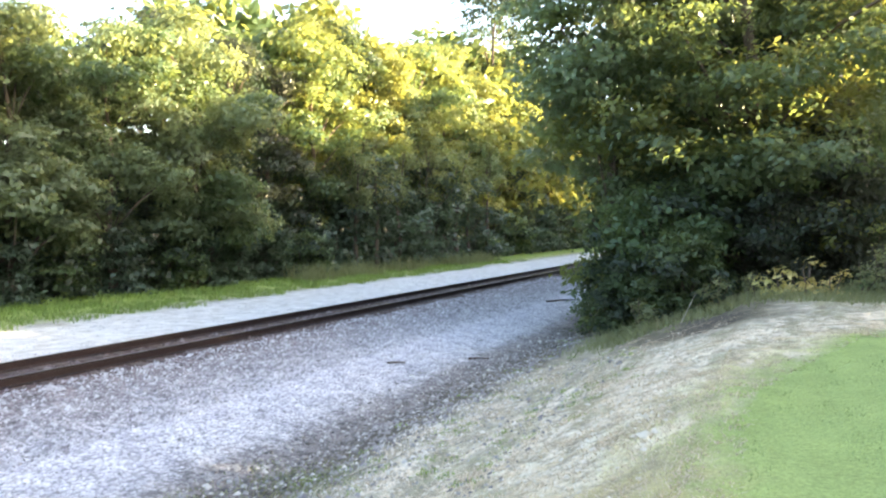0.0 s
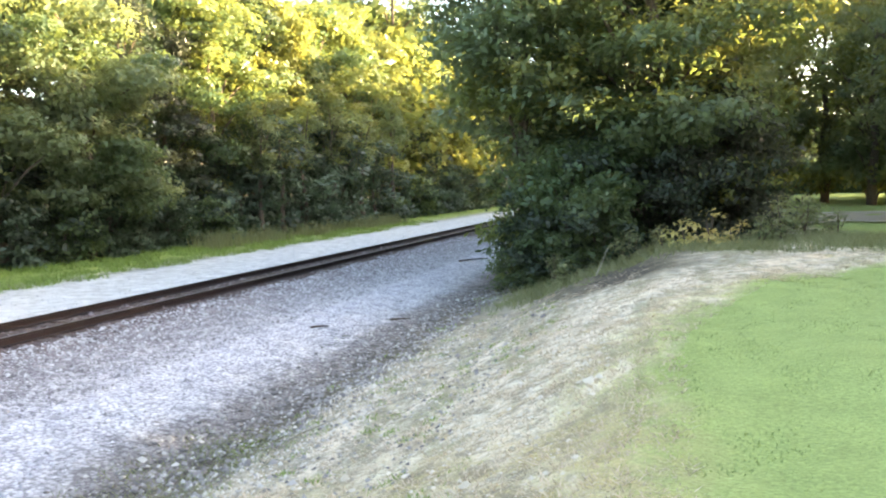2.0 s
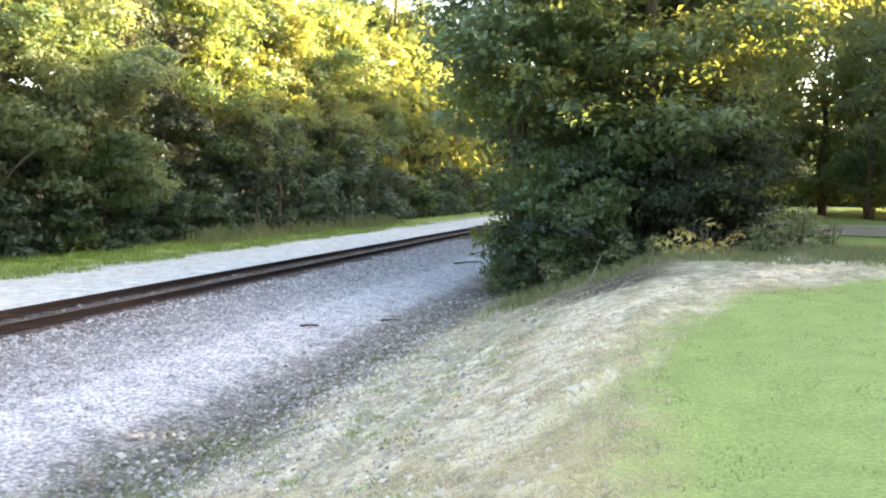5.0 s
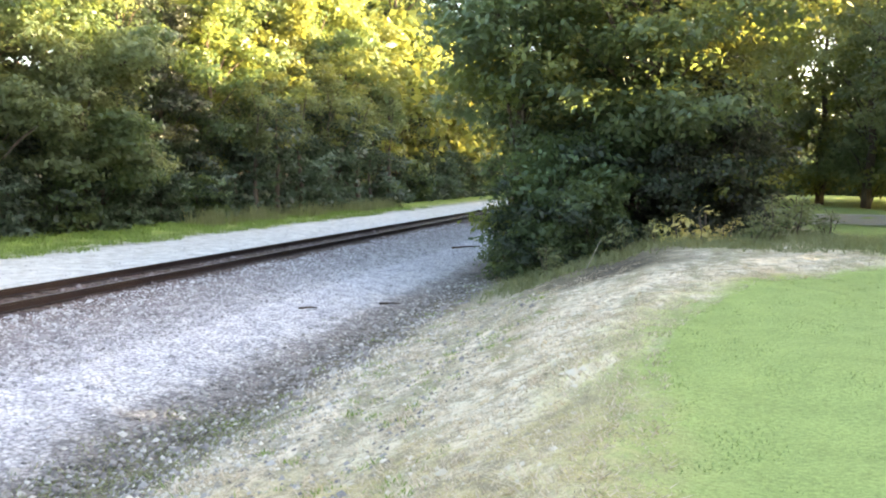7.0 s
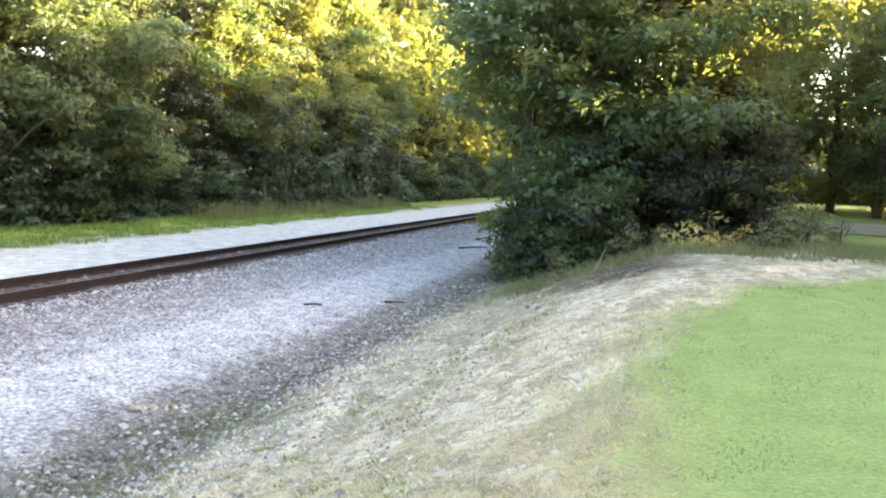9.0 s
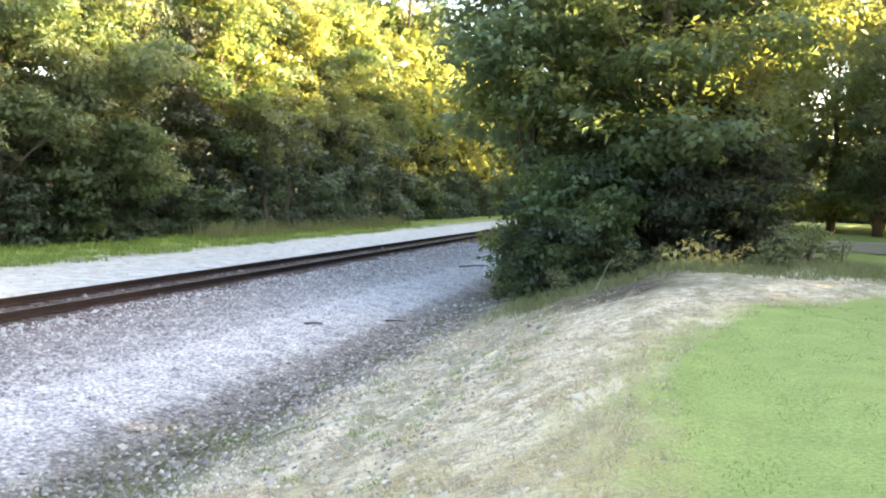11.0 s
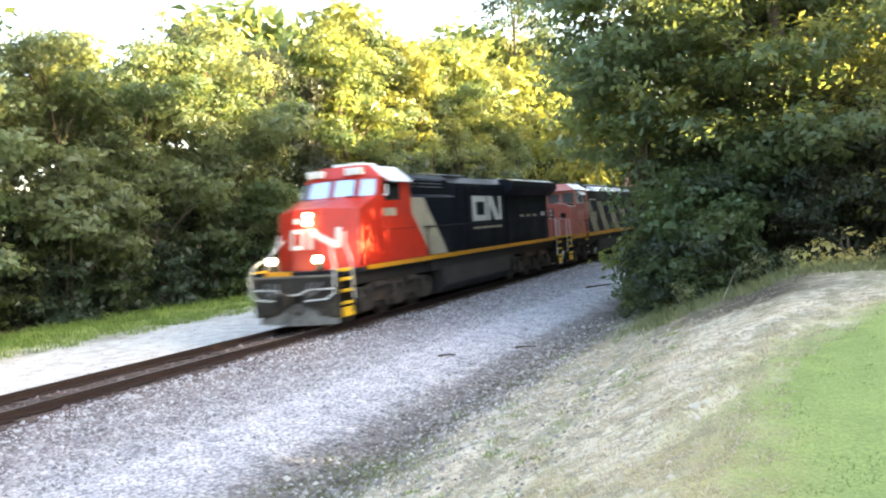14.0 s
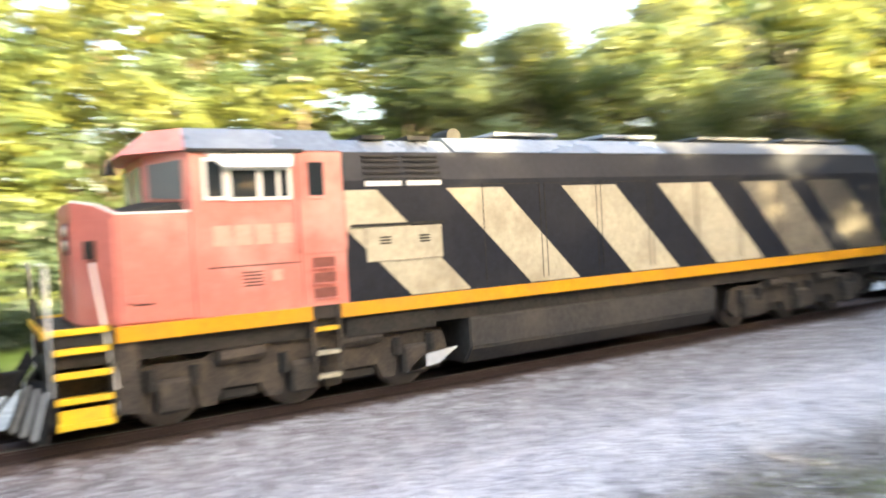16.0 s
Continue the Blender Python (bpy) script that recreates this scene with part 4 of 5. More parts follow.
    tube(bm, [(-.7, 0, 0), (.7, 0, 0)], .09, 8)
    w = part("wheelset", bm, M_WHEEL, parent, "worn steel wheels on their axle")
    w.location = (0, y, r)
    return w


def bogie(loco, axles):
    """A three-axle truck: side frames, springs, wheels, axle boxes."""
    a0, a1 = axles[0], axles[-1]
    t = new("truck")
    t.parent = loco
    for s in (-1, 1):
        bm = bmesh.new()
        ax = axles[1]
        out = [(a0 - .72, .5), (a0 - .62, .9), (a0 - .3, .98), (a0 + .45, .98), (a0 + .7, 1.1), (a1 - .7, 1.1), (a1 - .45, .98), (a1 + .3, .98), (a1 + .62, .9), (a1 + .72, .5), (a1 + .5, .3), (a1 + .34, .3), (a1 + .3, .62),
               (a1 - .3, .62), (a1 - .36, .27), (a1 - .6, .27), (a1 - .72, .5), (ax + .72, .5), (ax + .6, .27), (ax + .36, .27), (ax + .3, .62), (ax - .3, .62), (ax - .36, .27), (ax - .6, .27), (ax - .72, .5), (a0 + .72, .5), (a0 + .6, .27), (a0 + .36, .27), (a0 + .3, .62), (a0 - .3, .62), (a0 - .34, .3), (a0 - .5, .3)]
        prism(bm, out, "x", s * 1.12, s * 1.24)
        part("side_frame", bm, M_TRUCK, t)
        for ax in axles:
            new_part("axle_box", M_TRUCK, t, [(min(s * 1.1, s * 1.36), max(s * 1.1, s * 1.36), ax - .24, ax + .24, .26, .76)], bevel=.05)
            for dy in (-.32, .32):
                bar_part("spring", M_FRAME, t, [[(s * 1.28, ax + dy, .62), (s * 1.28, ax + dy, .92)]], .085)
        for mid in ((axles[0] + axles[1]) / 2, (axles[1] + a1) / 2):
            new_part("brake_rigging", M_FRAME, t, [(min(s * 1.05, s * 1.16), max(s * 1.05, s * 1.16), mid - .3, mid + .3, .3, .48)], bevel=.03)
            bar_part("sand_pipe", M_FRAME, t, [[(s * 1.22, mid - .42, 1.1), (s * 1.2, mid - .46, .6), (s * .95, mid - .5, .16)]], .02)
            bar_part("brake_cylinder", M_TRUCK, t, [[(s * 1.3, mid - .35, .98), (s * 1.3, mid + .35, .98)]], .12)
    for ax in axles:
        wheelset(t, ax, .51)
        new_part("traction_motor", M_FRAME, t, [(-.62, .62, ax - .5, ax + 1.0, .2, .9)], bevel=.04)
    new_part("bolster", M_FRAME, t, [(-1.1, 1.1, axles[1] - .5, axles[1] + .5, .6, 1.1)])


def end_steps(loco, y0, y1, label="step well with yellow edged treads"):
    """Corner steps on both sides, with yellow tread edges."""
    for s in (-1, 1):
        x0, x1 = sorted((s * .95, s * 1.5))
        st = new("steps")
        st.parent = loco
        tagged(st, label)
        new_part("step_plate", M_FRAME, st, [(x0, x1, y0 - .03, y0, .3, 1.55), (x0, x1, y1, y1 + .03, .3, 1.55), (x0, x0 + .03, y0, y1, .3, 1.6) if s > 0 else (x1 - .03, x1, y0, y1, .3, 1.6)])
        for z in (.32, .66, 1.0, 1.32, 1.58):
            a, b = sorted((s * 1.42, s * 1.53))
            new_part("tread", M_TREAD, st, [(x0 + .04, x1 - .01, y0 + .01, y1 - .01, z - .03, z), (a, b, y0, y1, z - .02, z + .06)], bevel=.006)
        a, b = sorted((s * 1.44, s * 1.5))
        new_part("riser", M_TREAD, st, [(a, b, y0 + .02, y1 - .02, .37, .56)], "yellow hazard panel")


def coupler(loco, y, d):
    bm = bmesh.new()
    box(bm, -.12, .12, min(y, y + d * .7), max(y, y + d * .7), .72, .98, .02)
    box(bm, -.2, .2, min(y, y + d * .28), max(y, y + d * .28), .66, 1.05, .05)
    part("coupler", bm, M_FRAME, loco, "steel knuckle coupler")
    bar_part("air_hose", M_FRAME, loco, [[(.45, y + d * .6, .8), (.5, y + d * .3, .45), (.42, y + d * .05, .55)]], .03)
    bar_part("air_hose", M_FRAME, loco, [[(-.45, y + d * .6, .8), (-.5, y + d * .3, .45), (-.42, y + d * .05, .55)]], .03)


def window(loco, name, shapes, frame_mat, glass=None, label=""):
    """Side windows on both flanks: each (y0, y1, z0, z1) at half width x."""
    for x, y0, y1, z0, z1 in shapes:
        for s in (-1, 1):
            a, b = sorted((s * (x + .004), s * (x + .03)))
            bm = bmesh.new()
            t = .05
            for q in ((y0, y1, z0, z0 + t), (y0, y1, z1 - t, z1), (y0, y0 + t, z0 + t, z1 - t), (y1 - t, y1, z0 + t, z1 - t)):
                box(bm, a, b, *q)
            w = part(name, bm, frame_mat, loco, label)
            a, b = sorted((s * (x - .01), s * (x + .012)))
            bm = bmesh.new()
            box(bm, a, b, y0 + t, y1 - t, z0 + t, z1 - t)
            part("pane", bm, glass or M_GLASS, w)


def quad_plate(bm, pts, thick):
    """A flat plate through four corners, given thickness along its normal."""
    p = [Vector(q) for q in pts]
    n = (p[1] - p[0]).cross(p[2] - p[0]).normalized() * thick
    v0, v1 = [bm.verts.new(q) for q in p], [bm.verts.new(q + n) for q in p]
    bm.faces.new(v0[::-1])
    bm.faces.new(v1)
    for i in range(len(p)):
        bm.faces.new((v0[i], v0[(i + 1) % len(p)], v1[(i + 1) % len(p)], v1[i]))


def cab_front(loco, pts, glass, frame_mat, label):
    """A windshield pane in its frame."""
    c = sum((Vector(p) for p in pts), Vector()) / len(pts)
    bm = bmesh.new()
    quad_plate(bm, pts, .015)
    w = part("windshield", bm, frame_mat, loco, label)
    bm = bmesh.new()
    quad_plate(bm, [c + (Vector(p) - c) * .91 for p in pts], .03)
    part("pane", bm, glass, w)


def plow(loco, y, material, stripes=False):
    bm = bmesh.new()
    for s in (-1, 1):
        quad_plate(bm, [(0, y - .25, .1), (s * 1.35, y + .12, .1), (s * 1.35, y + .3, .85), (0, y + .08, .85)][::s], .05)
    p = part("plow", bm, material, loco, "worn steel snow plow")
    if stripes:
        for s in (-1, 1):
            for k in range(3):
                a, b = .2 + .4 * k, .36 + .4 * k

                def on(f, z):
                    return Vector((s * f, y - .25 + .27 * f + (z - .1) * (.35 - .12 * f), z)) + Vector((0, -.055, 0))
                bm = bmesh.new()
                quad_plate(bm, [on(a, .15), on(b, .15), on(b + .12, .8), on(a + .12, .8)][::s], .01)
                part("stripe", bm, M_WHITE, p)


# ---- second locomotive: faded red cab, striped full-width body ----
def striped_locomotive():
    L = thing("locomotive", "weathered black diesel locomotive with faded red cab and slanted cream stripes", "locomotive", "train")
    # full-width body
    sec = [(-1.5, 1.6), (-1.5, 3.55), (-1.38, 4.03), (1.38, 4.03), (1.5, 3.55), (1.5, 1.6)]
    bm = bmesh.new()
    prism(bm, sec, "y", 5.66, 21.36)
    part("body", bm, M_BLACK_W, L)
    bm = bmesh.new()
    prism(bm, [(-1.40, 4.034), (-.95, 4.34), (-.4, 4.42), (.4, 4.42), (.95, 4.34), (1.40, 4.034)], "y", 7.9, 13.3)
    part("roof", bm, M_ROOF, L, "grey roof panels")
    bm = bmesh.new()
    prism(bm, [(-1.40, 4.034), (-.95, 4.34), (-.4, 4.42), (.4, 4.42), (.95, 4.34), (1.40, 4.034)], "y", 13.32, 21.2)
    part("roof", bm, M_ROOF_D, L, "darker rear roof panels")
    bm = bmesh.new()
    prism(bm, [(-1.34, 4.034), (-.95, 4.28), (.95, 4.28), (1.34, 4.034)], "y", 5.66, 7.88)
    part("roof", bm, M_ROOF, L, "grey roof panels")
    for y0, y1 in ((9.2, 10.8), (12.0, 13.6), (15.0, 17.6), (18.2, 20.8)):
        new_part("roof_hatch", M_ROOF if y0 < 13 else M_ROOF_D, L, [(-.8, .8, y0, y1, 4.425, 4.50)], bevel=.02)
    for y in (6.25, 7.15):
        for x in (.3, -1.05):
            new_part("roof_vent", M_FRAME, L, [(x, x + .75, y, y + .45, 4.285, 4.36)])
    bm = bmesh.new()
    disc(bm, -.3, .3, 8.6, 4.47, .16, 12)
    part("exhaust_pipe", bm, M_FRAME, L)
    # inset vents behind the cab
    for y0, y1 in ((6.05, 6.72), (6.82, 7.5)):
        for s in (-1, 1):
            bm = bmesh.new()
            for z in (3.56, 3.66, 3.76, 3.86, 3.94):
                q = 1.5 - (z - 3.55) * .25
                box(bm, *sorted((s * (q - .05), s * (q + .035))), y0, y1, z, z + .03)
            part("louvre", bm, M_FRAME, L)
            new_part("louvre_sill", M_WHITE, L, [(*sorted((s * 1.45, s * 1.52)), y0, y1, 3.46, 3.54)])
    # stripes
    # rear stripes darken with grime plus the large tree's shade painted in
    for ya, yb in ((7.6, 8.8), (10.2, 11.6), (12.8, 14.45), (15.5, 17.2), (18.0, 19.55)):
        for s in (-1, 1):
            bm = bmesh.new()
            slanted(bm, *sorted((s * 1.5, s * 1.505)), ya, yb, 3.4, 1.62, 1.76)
            part("stripe", bm, M_CREAM_X if ya > 17 else M_CREAM_D if ya > 15 else M_CREAM, L, "slanted cream stripe, dark with grime and painted-in shade" if ya > 15 else "slanted cream stripe")
    for s in (-1, 1):
        bm = bmesh.new()
        prism(bm, [(5.66, 3.4), (6.25, 3.4), (8.01, 1.62), (6.81, 1.62), (5.66, 2.78)], "x", *sorted((s * 1.5, s * 1.505)))
        part("stripe", bm, M_CREAM, L, "slanted cream stripe")
    # side doors
    for k in range(9):
        y0 = 8.35 + 1.42 * k
        for s in (-1, 1):
            bm = bmesh.new()
            x0, x1 = sorted((s * 1.495, s * 1.512))
            for q in ((y0, y0 + .012, 1.7, 3.45), (y0 + 1.3, y0 + 1.312, 1.7, 3.45), (y0, y0 + 1.312, 3.45, 3.462)):
                box(bm, x0, x1, *q)
            part("door_seam", bm, M_FRAME, L)
    for s in (-1, 1):
        x0, x1 = sorted((s * 1.506, s * 1.53))
        new_part("equipment_door", M_CREAM, L, [(x0, x1, 6.0, 7.45, 2.22, 2.78)], "cream equipment box door", .006)
        new_part("door_trim", M_FRAME, L, [(x0, x1 + (.01 if s > 0 else 0), 5.75, 7.5, 2.80, 2.845)])
        for y in (6.25, 7.0):
            new_part("louvre", M_FRAME, L, [(*sorted((s * 1.53, s * 1.54)), y, y + .2, z, z + .025) for z in (2.5, 2.55, 2.6)])
        new_part("sill_stripe", M_YELLOW, L, [(*sorted((s * 1.46, s * 1.535)), 2.14, 5.0, 1.38, 1.6), (*sorted((s * 1.46, s * 1.535)), 5.5, 21.36, 1.38, 1.6)], "yellow sill stripe")
    new_part("underframe", M_FRAME, L, [(-1.35, 1.35, 1.4, 21.9, 1.1, 1.39), (-1.46, 1.46, 2.14, 21.36, 1.39, 1.6)])
    # nose
    bm = bmesh.new()
    prism(bm, [(1.5, 3.6), (1.5, 2.2), (.82, 1.72), (-.82, 1.72), (-1.5, 2.2), (-1.5, 3.6)], "z", 1.6, 3.12, .035)
    part("nose", bm, M_FADED, L)
    bm = bmesh.new()
    low = [bm.verts.new(p) for p in ((1.42, 3.28, 3.125), (1.42, 2.3, 3.125), (.8, 1.86, 3.125), (-.8, 1.86, 3.125), (-1.42, 2.3, 3.125), (-1.42, 3.28, 3.125))]
    high = [bm.verts.new(p) for p in ((1.36, 3.28, 3.30), (1.3, 3.05, 3.30), (.72, 2.7, 3.34), (-.72, 2.7, 3.34), (-1.3, 3.05, 3.30), (-1.36, 3.28, 3.30))]
    bm.faces.new(low[::-1]), bm.faces.new(high)
    for i in range(6):
        bm.faces.new((low[i], low[(i + 1) % 6], high[(i + 1) % 6], high[i]))
    bmesh.ops.recalc_face_normals(bm, faces=bm.faces)
    part("nose_top", bm, M_FRAME, L, "dark sloping anti-glare deck")
    bm = bmesh.new()
    ridge = [(1.48, 3.2, 3.14), (1.48, 2.22, 3.14), (1.2, 2.01, 3.28), (.8, 1.735, 3.36), (-.8, 1.735, 3.36), (-1.2, 2.01, 3.28), (-1.48, 2.22, 3.14), (-1.48, 3.2, 3.14)]
    rings = [[bm.verts.new((x, y, 3.09)) for x, y, z in ridge], [bm.verts.new(q) for q in ridge],
             [bm.verts.new((x * .93, y + (.14 if y < 3 else 0), z)) for x, y, z in ridge], [bm.verts.new((x * .93, y + (.14 if y < 3 else 0), 3.09)) for x, y, z in ridge]]
    for r0, r1 in zip(rings, rings[1:] + rings[:1]):
        for i in range(7):
            bm.faces.new((r0[i], r0[i + 1], r1[i + 1], r1[i]))
    bmesh.ops.recalc_face_normals(bm, faces=bm.faces)
    part("nose_brow", bm, M_FADED, L)
    new_part("nose_door", M_FADED, L, [(-.38, .38, 1.69, 1.72, 1.65, 2.95)], bevel=.01)
    bar_part("nose_edge", M_WHITE, L, [[(x * .985, y + .03, z + .012) for x, y, z in ridge[:4]]], .022)
    bar_part("nose_edge", M_WHITE, L, [[(x * .985, y + .03, z + .012) for x, y, z in ridge[4:]]], .022)
    for x in (.86, -1.3):
        new_part("number_board", M_FRAME, L, [(x, x + .44, 1.86, 1.9, 2.55, 2.8)])
    for x in (-.14, .14):
        bm = bmesh.new()
        prism(bm, [(.55 + .085 * math.cos(k * .5236), 2.86 + x * .75 + .085 * math.sin(k * .5236)) for k in range(12)], "y", 1.66, 1.70)
        part("headlight", bm, M_LAMP_OFF, L)
    new_part("headlight_box", M_FRAME, L, [(.42, .68, 1.69, 1.72, 2.62, 3.08)], bevel=.01)
    # cab
    bm = bmesh.new()
    prism(bm, [(1.5, 5.65), (1.5, 3.27), (.75, 2.78), (-.75, 2.78), (-1.5, 3.27), (-1.5, 5.65)], "z", 3.1, 4.03)
    part("cab", bm, M_FADED, L)
    bm = bmesh.new()
    prism(bm, [(1.5, 3.2), (1.5, 5.65), (-1.5, 5.65), (-1.5, 3.2)], "z", 1.6, 3.1)
    part("cab_side", bm, M_FADED, L)
    bm = bmesh.new()
    lo = [(1.52, 5.65, 4.03), (1.52, 3.2, 4.03), (.8, 2.45, 4.03), (-.8, 2.45, 4.03), (-1.52, 3.2, 4.03), (-1.52, 5.65, 4.03)]
    hi = [(1.0, 5.65, 4.42), (1.0, 3.3, 4.42), (.55, 2.9, 4.42), (-.55, 2.9, 4.42), (-1.0, 3.3, 4.42), (-1.0, 5.65, 4.42)]
    a, b = [bm.verts.new(p) for p in lo], [bm.verts.new(p) for p in hi]
    bm.faces.new(a[::-1]), bm.faces.new(b)
    for i in range(6):
        bm.faces.new((a[i], a[(i + 1) % 6], b[(i + 1) % 6], b[i]))
    bmesh.ops.recalc_face_normals(bm, faces=bm.faces)
    for f in bm.faces:
        f.material_index = 1 if f.normal.z > .3 and f.calc_center_median().y > 3.0 else 0
    finish("cab_roof", bm, [M_FADED, M_ROOF], L, "faded red roof brow with grey roof top")
    for x in (1.50, -1.56):
        new_part("rain_gutter", M_FRAME, L, [(x, x + .06, 3.2, 5.0, 4.0, 4.05)])
    cab_front(L, [(.06, 2.77, 3.3), (.72, 2.77, 3.3), (.72, 2.77, 3.9), (.06, 2.77, 3.9)], M_PALE_GLASS, M_FADED, "")
    cab_front(L, [(-.72, 2.77, 3.3), (-.06, 2.77, 3.3), (-.06, 2.77, 3.9), (-.72, 2.77, 3.9)], M_PALE_GLASS, M_FADED, "")
    cab_front(L, [(.84, 2.825, 3.36), (1.42, 3.205, 3.30), (1.42, 3.205, 3.93), (.84, 2.825, 3.9)], M_PALE_GLASS, M_FADED, "red framed corner window")
    cab_front(L, [(-1.42, 3.205, 3.30), (-.84, 2.825, 3.36), (-.84, 2.825, 3.9), (-1.42, 3.205, 3.93)], M_PALE_GLASS, M_FADED, "red framed corner window")
    window(L, "cab_window", [(1.5, 3.44, 3.78, 3.3, 3.92), (1.5, 3.80, 4.78, 3.28, 3.78)], M_WHITE, label="white framed cab window")
    window(L, "door_window", [(1.515, 5.0, 5.36, 3.28, 3.9)], M_FADED)
    for s in (-1, 1):
        for y0, y1 in ((4.24, 4.32), (4.55, 4.6)):
            new_part("window_bar", M_WHITE, L, [(*sorted((s * 1.505, s * 1.53)), y0, y1, 3.32, 3.75)])
        bm = bmesh.new()
        quad_plate(bm, [(s * 1.5, 3.5, 4.0), (s * 1.5, 4.85, 4.0), (s * 1.68, 4.75, 3.77), (s * 1.68, 3.72, 3.77)][::s], .025)
        part("sun_visor", bm, M_WHITE, L, "white awning above the cab window")
        x0, x1 = sorted((s * 1.5, s * 1.516))
        new_part("cab_door", M_FADED, L, [(x0, x1, 4.9, 5.64, 2.42, 3.98)], bevel=.005)
        for z in (1.72, 1.96, 2.2):
            # flat plate, the pocket's inner shade put into its colour
            new_part("step_pocket", M_RECESS, L, [(*sorted((s * 1.501, s * 1.508)), 5.06, 5.44, z, z + .16)])
            new_part("step_lip", M_FADED, L, [(*sorted((s * 1.5, s * 1.55)), 5.04, 5.46, z - .02, z)])
        new_part("panel_seam", M_FRAME, L, [(*sorted((s * 1.5, s * 1.505)), 3.45, 4.85, 2.3, 2.318), (*sorted((s * 1.5, s * 1.504)), 3.23, 3.245, 1.65, 3.1), (*sorted((s * 1.5, s * 1.504)), 4.88, 4.892, 1.65, 3.95)])
        new_part("vent", M_FRAME, L, [(*sorted((s * 1.5, s * 1.506)), 3.95, 4.25, z, z + .02) for z in (2.0, 2.05, 2.1, 2.15, 2.2)])
        new_part("emblem", M_MARK, L, [(*sorted((s * 1.5, s * 1.506)), 4.4, 4.56, 2.05, 2.22)], bevel=.002)
        for k in range(4):
            new_part("number_bar", M_MARK, L, [(*sorted((s * 1.5, s * 1.504)), 3.55 + .32 * k, 3.8 + .32 * k, 2.62, 2.92)], "faded pale number bar")
        for y in (4.83, 5.64):
            bar_part("grab_iron", M_FADED, L, [[(s * 1.5, y, 2.45), (s * 1.56, y, 2.5), (s * 1.56, y, 3.2), (s * 1.5, y, 3.25)]], .014)
        new_part("side_recess", M_FRAME, L, [(*sorted((s * 1.12, s * 1.2)), 1.93, 1.99, 2.5, 2.8)], "dark recessed light box")
        new_part("data_plate", M_FRAME, L, [(*sorted((s * 1.5, s * 1.505)), 2.42, 2.66, 1.86, 1.88)])
        new_part("lift_lug", M_FADED, L, [(*sorted((s * 1.5, s * 1.53)), 2.3, 2.6, 1.9, 2.0)])
    # front platform, rails, steps
    new_part("platform", M_FRAME, L, [(-1.45, 1.45, 1.3, 2.2, 1.39, 1.6)])
    new_part("platform_edge", M_TREAD, L, [(-1.45, 1.45, 1.26, 1.3, 1.52, 1.62)])
    end_steps(L, 1.36, 2.06)
    for s in (-1, 1):
        bar_part("handrail", M_WHITE, L, [[(s * 1.46, 1.33, .75), (s * 1.46, 1.33, 2.5), (s * 1.05, 1.28, 2.52)]], .025, "white painted handrail")
        bar_part("handrail", M_WHITE, L, [[(s * 1.46, 2.12, .75), (s * 1.44, 1.9, 2.5)]], .025, "white painted handrail")
        for x, z in ((1.1, 2.4), (.3, 2.0)):
            bar_part("bracket", M_FRAME, L, [[(s * x, 1.3, 1.6), (s * x, 1.28, z)]], .02)
        for y in (5.0, 5.44):
            new_part("ladder_rail", M_TRUCK, L, [(*sorted((s * 1.42, s * 1.48)), y, y + .06, .42, 1.6)])
        for z in (.45, .82, 1.2):
            new_part("rung", M_TREAD if z > 1 else M_CREAM, L, [(*sorted((s * 1.36, s * 1.5)), 5.06, 5.44, z, z + .06)])
        new_part("skirt", M_TRUCK, L, [(*sorted((s * 1.38, s * 1.46)), 2.12, 2.42, .38, 1.38)])
        new_part("battery_box", M_FRAME, L, [(*sorted((s * .95, s * 1.42)), 5.6, 7.3, 1.02, 1.36)], bevel=.02)
        bm = bmesh.new()
        prism(bm, [(7.0, .55), (7.75, .62), (7.35, .38), (6.7, .3)], "x", *sorted((s * 1.3, s * 1.36)))
        part("air_duct", bm, M_GREY, L)
    plow(L, 1.1, M_FRAME, True)
    coupler(L, .35, 1)
    coupler(L, 22.25, -1)
    # bell and horn
    bm = bmesh.new()
    tube(bm, [(.1, 2.40, 4.04), (.1, 2.40, 3.94), (.1, 2.40, 3.8)], [.03, .06, .10], 10)
    part("bell", bm, M_TRUCK, L)
    for a in ((2.9, 4.9, 6.9), (15.9, 17.9, 19.9)):
        bogie(L, a)
    for y0, y1 in ((1.34, 2.2), (20.6, 21.5)):
        new_part("draft_gear_box", M_FRAME, L, [(-.9, .9, y0, y1, .45, 1.1)], bevel=.03)
    bm = bmesh.new()
    prism(bm, [(-1.4, 1.1), (-1.4, .55), (-1.15, .25), (1.15, .25), (1.4, .55), (1.4, 1.1)], "y", 8.0, 14.6, .03)
    part("fuel_tank", bm, M_TANK, L, "grey fuel tank")
    new_part("end_panel", M_FADED, L, [(-1.4, 1.4, 21.36, 21.4, 1.6, 3.9)])
    return L


# ---- leading locomotive: bright red cab, black hood ----
def lead_locomotive():
    L = thing("locomotive", "glossy diesel locomotive with bright red cab, black hood and lit headlights", "locomotive", "train")
    new_part("underframe", M_FRAME, L, [(-1.3, 1.3, 1.9, 22.2, 1.1, 1.45)])
    new_part("walkway", M_BLACK, L, [(-1.5, 1.5, 1.75, 22.35, 1.45, 1.6)])
    for s in (-1, 1):
        new_part("sill_stripe", M_YELLOW, L, [(*sorted((s * 1.5, s * 1.525)), 3.3, 21.8, 1.49, 1.63)], "yellow sill stripe")
        new_part("side_skirt", M_FRAME, L, [(*sorted((s * 1.3, s * 1.42)), 7.6, 15.6, 1.1, 1.44)])
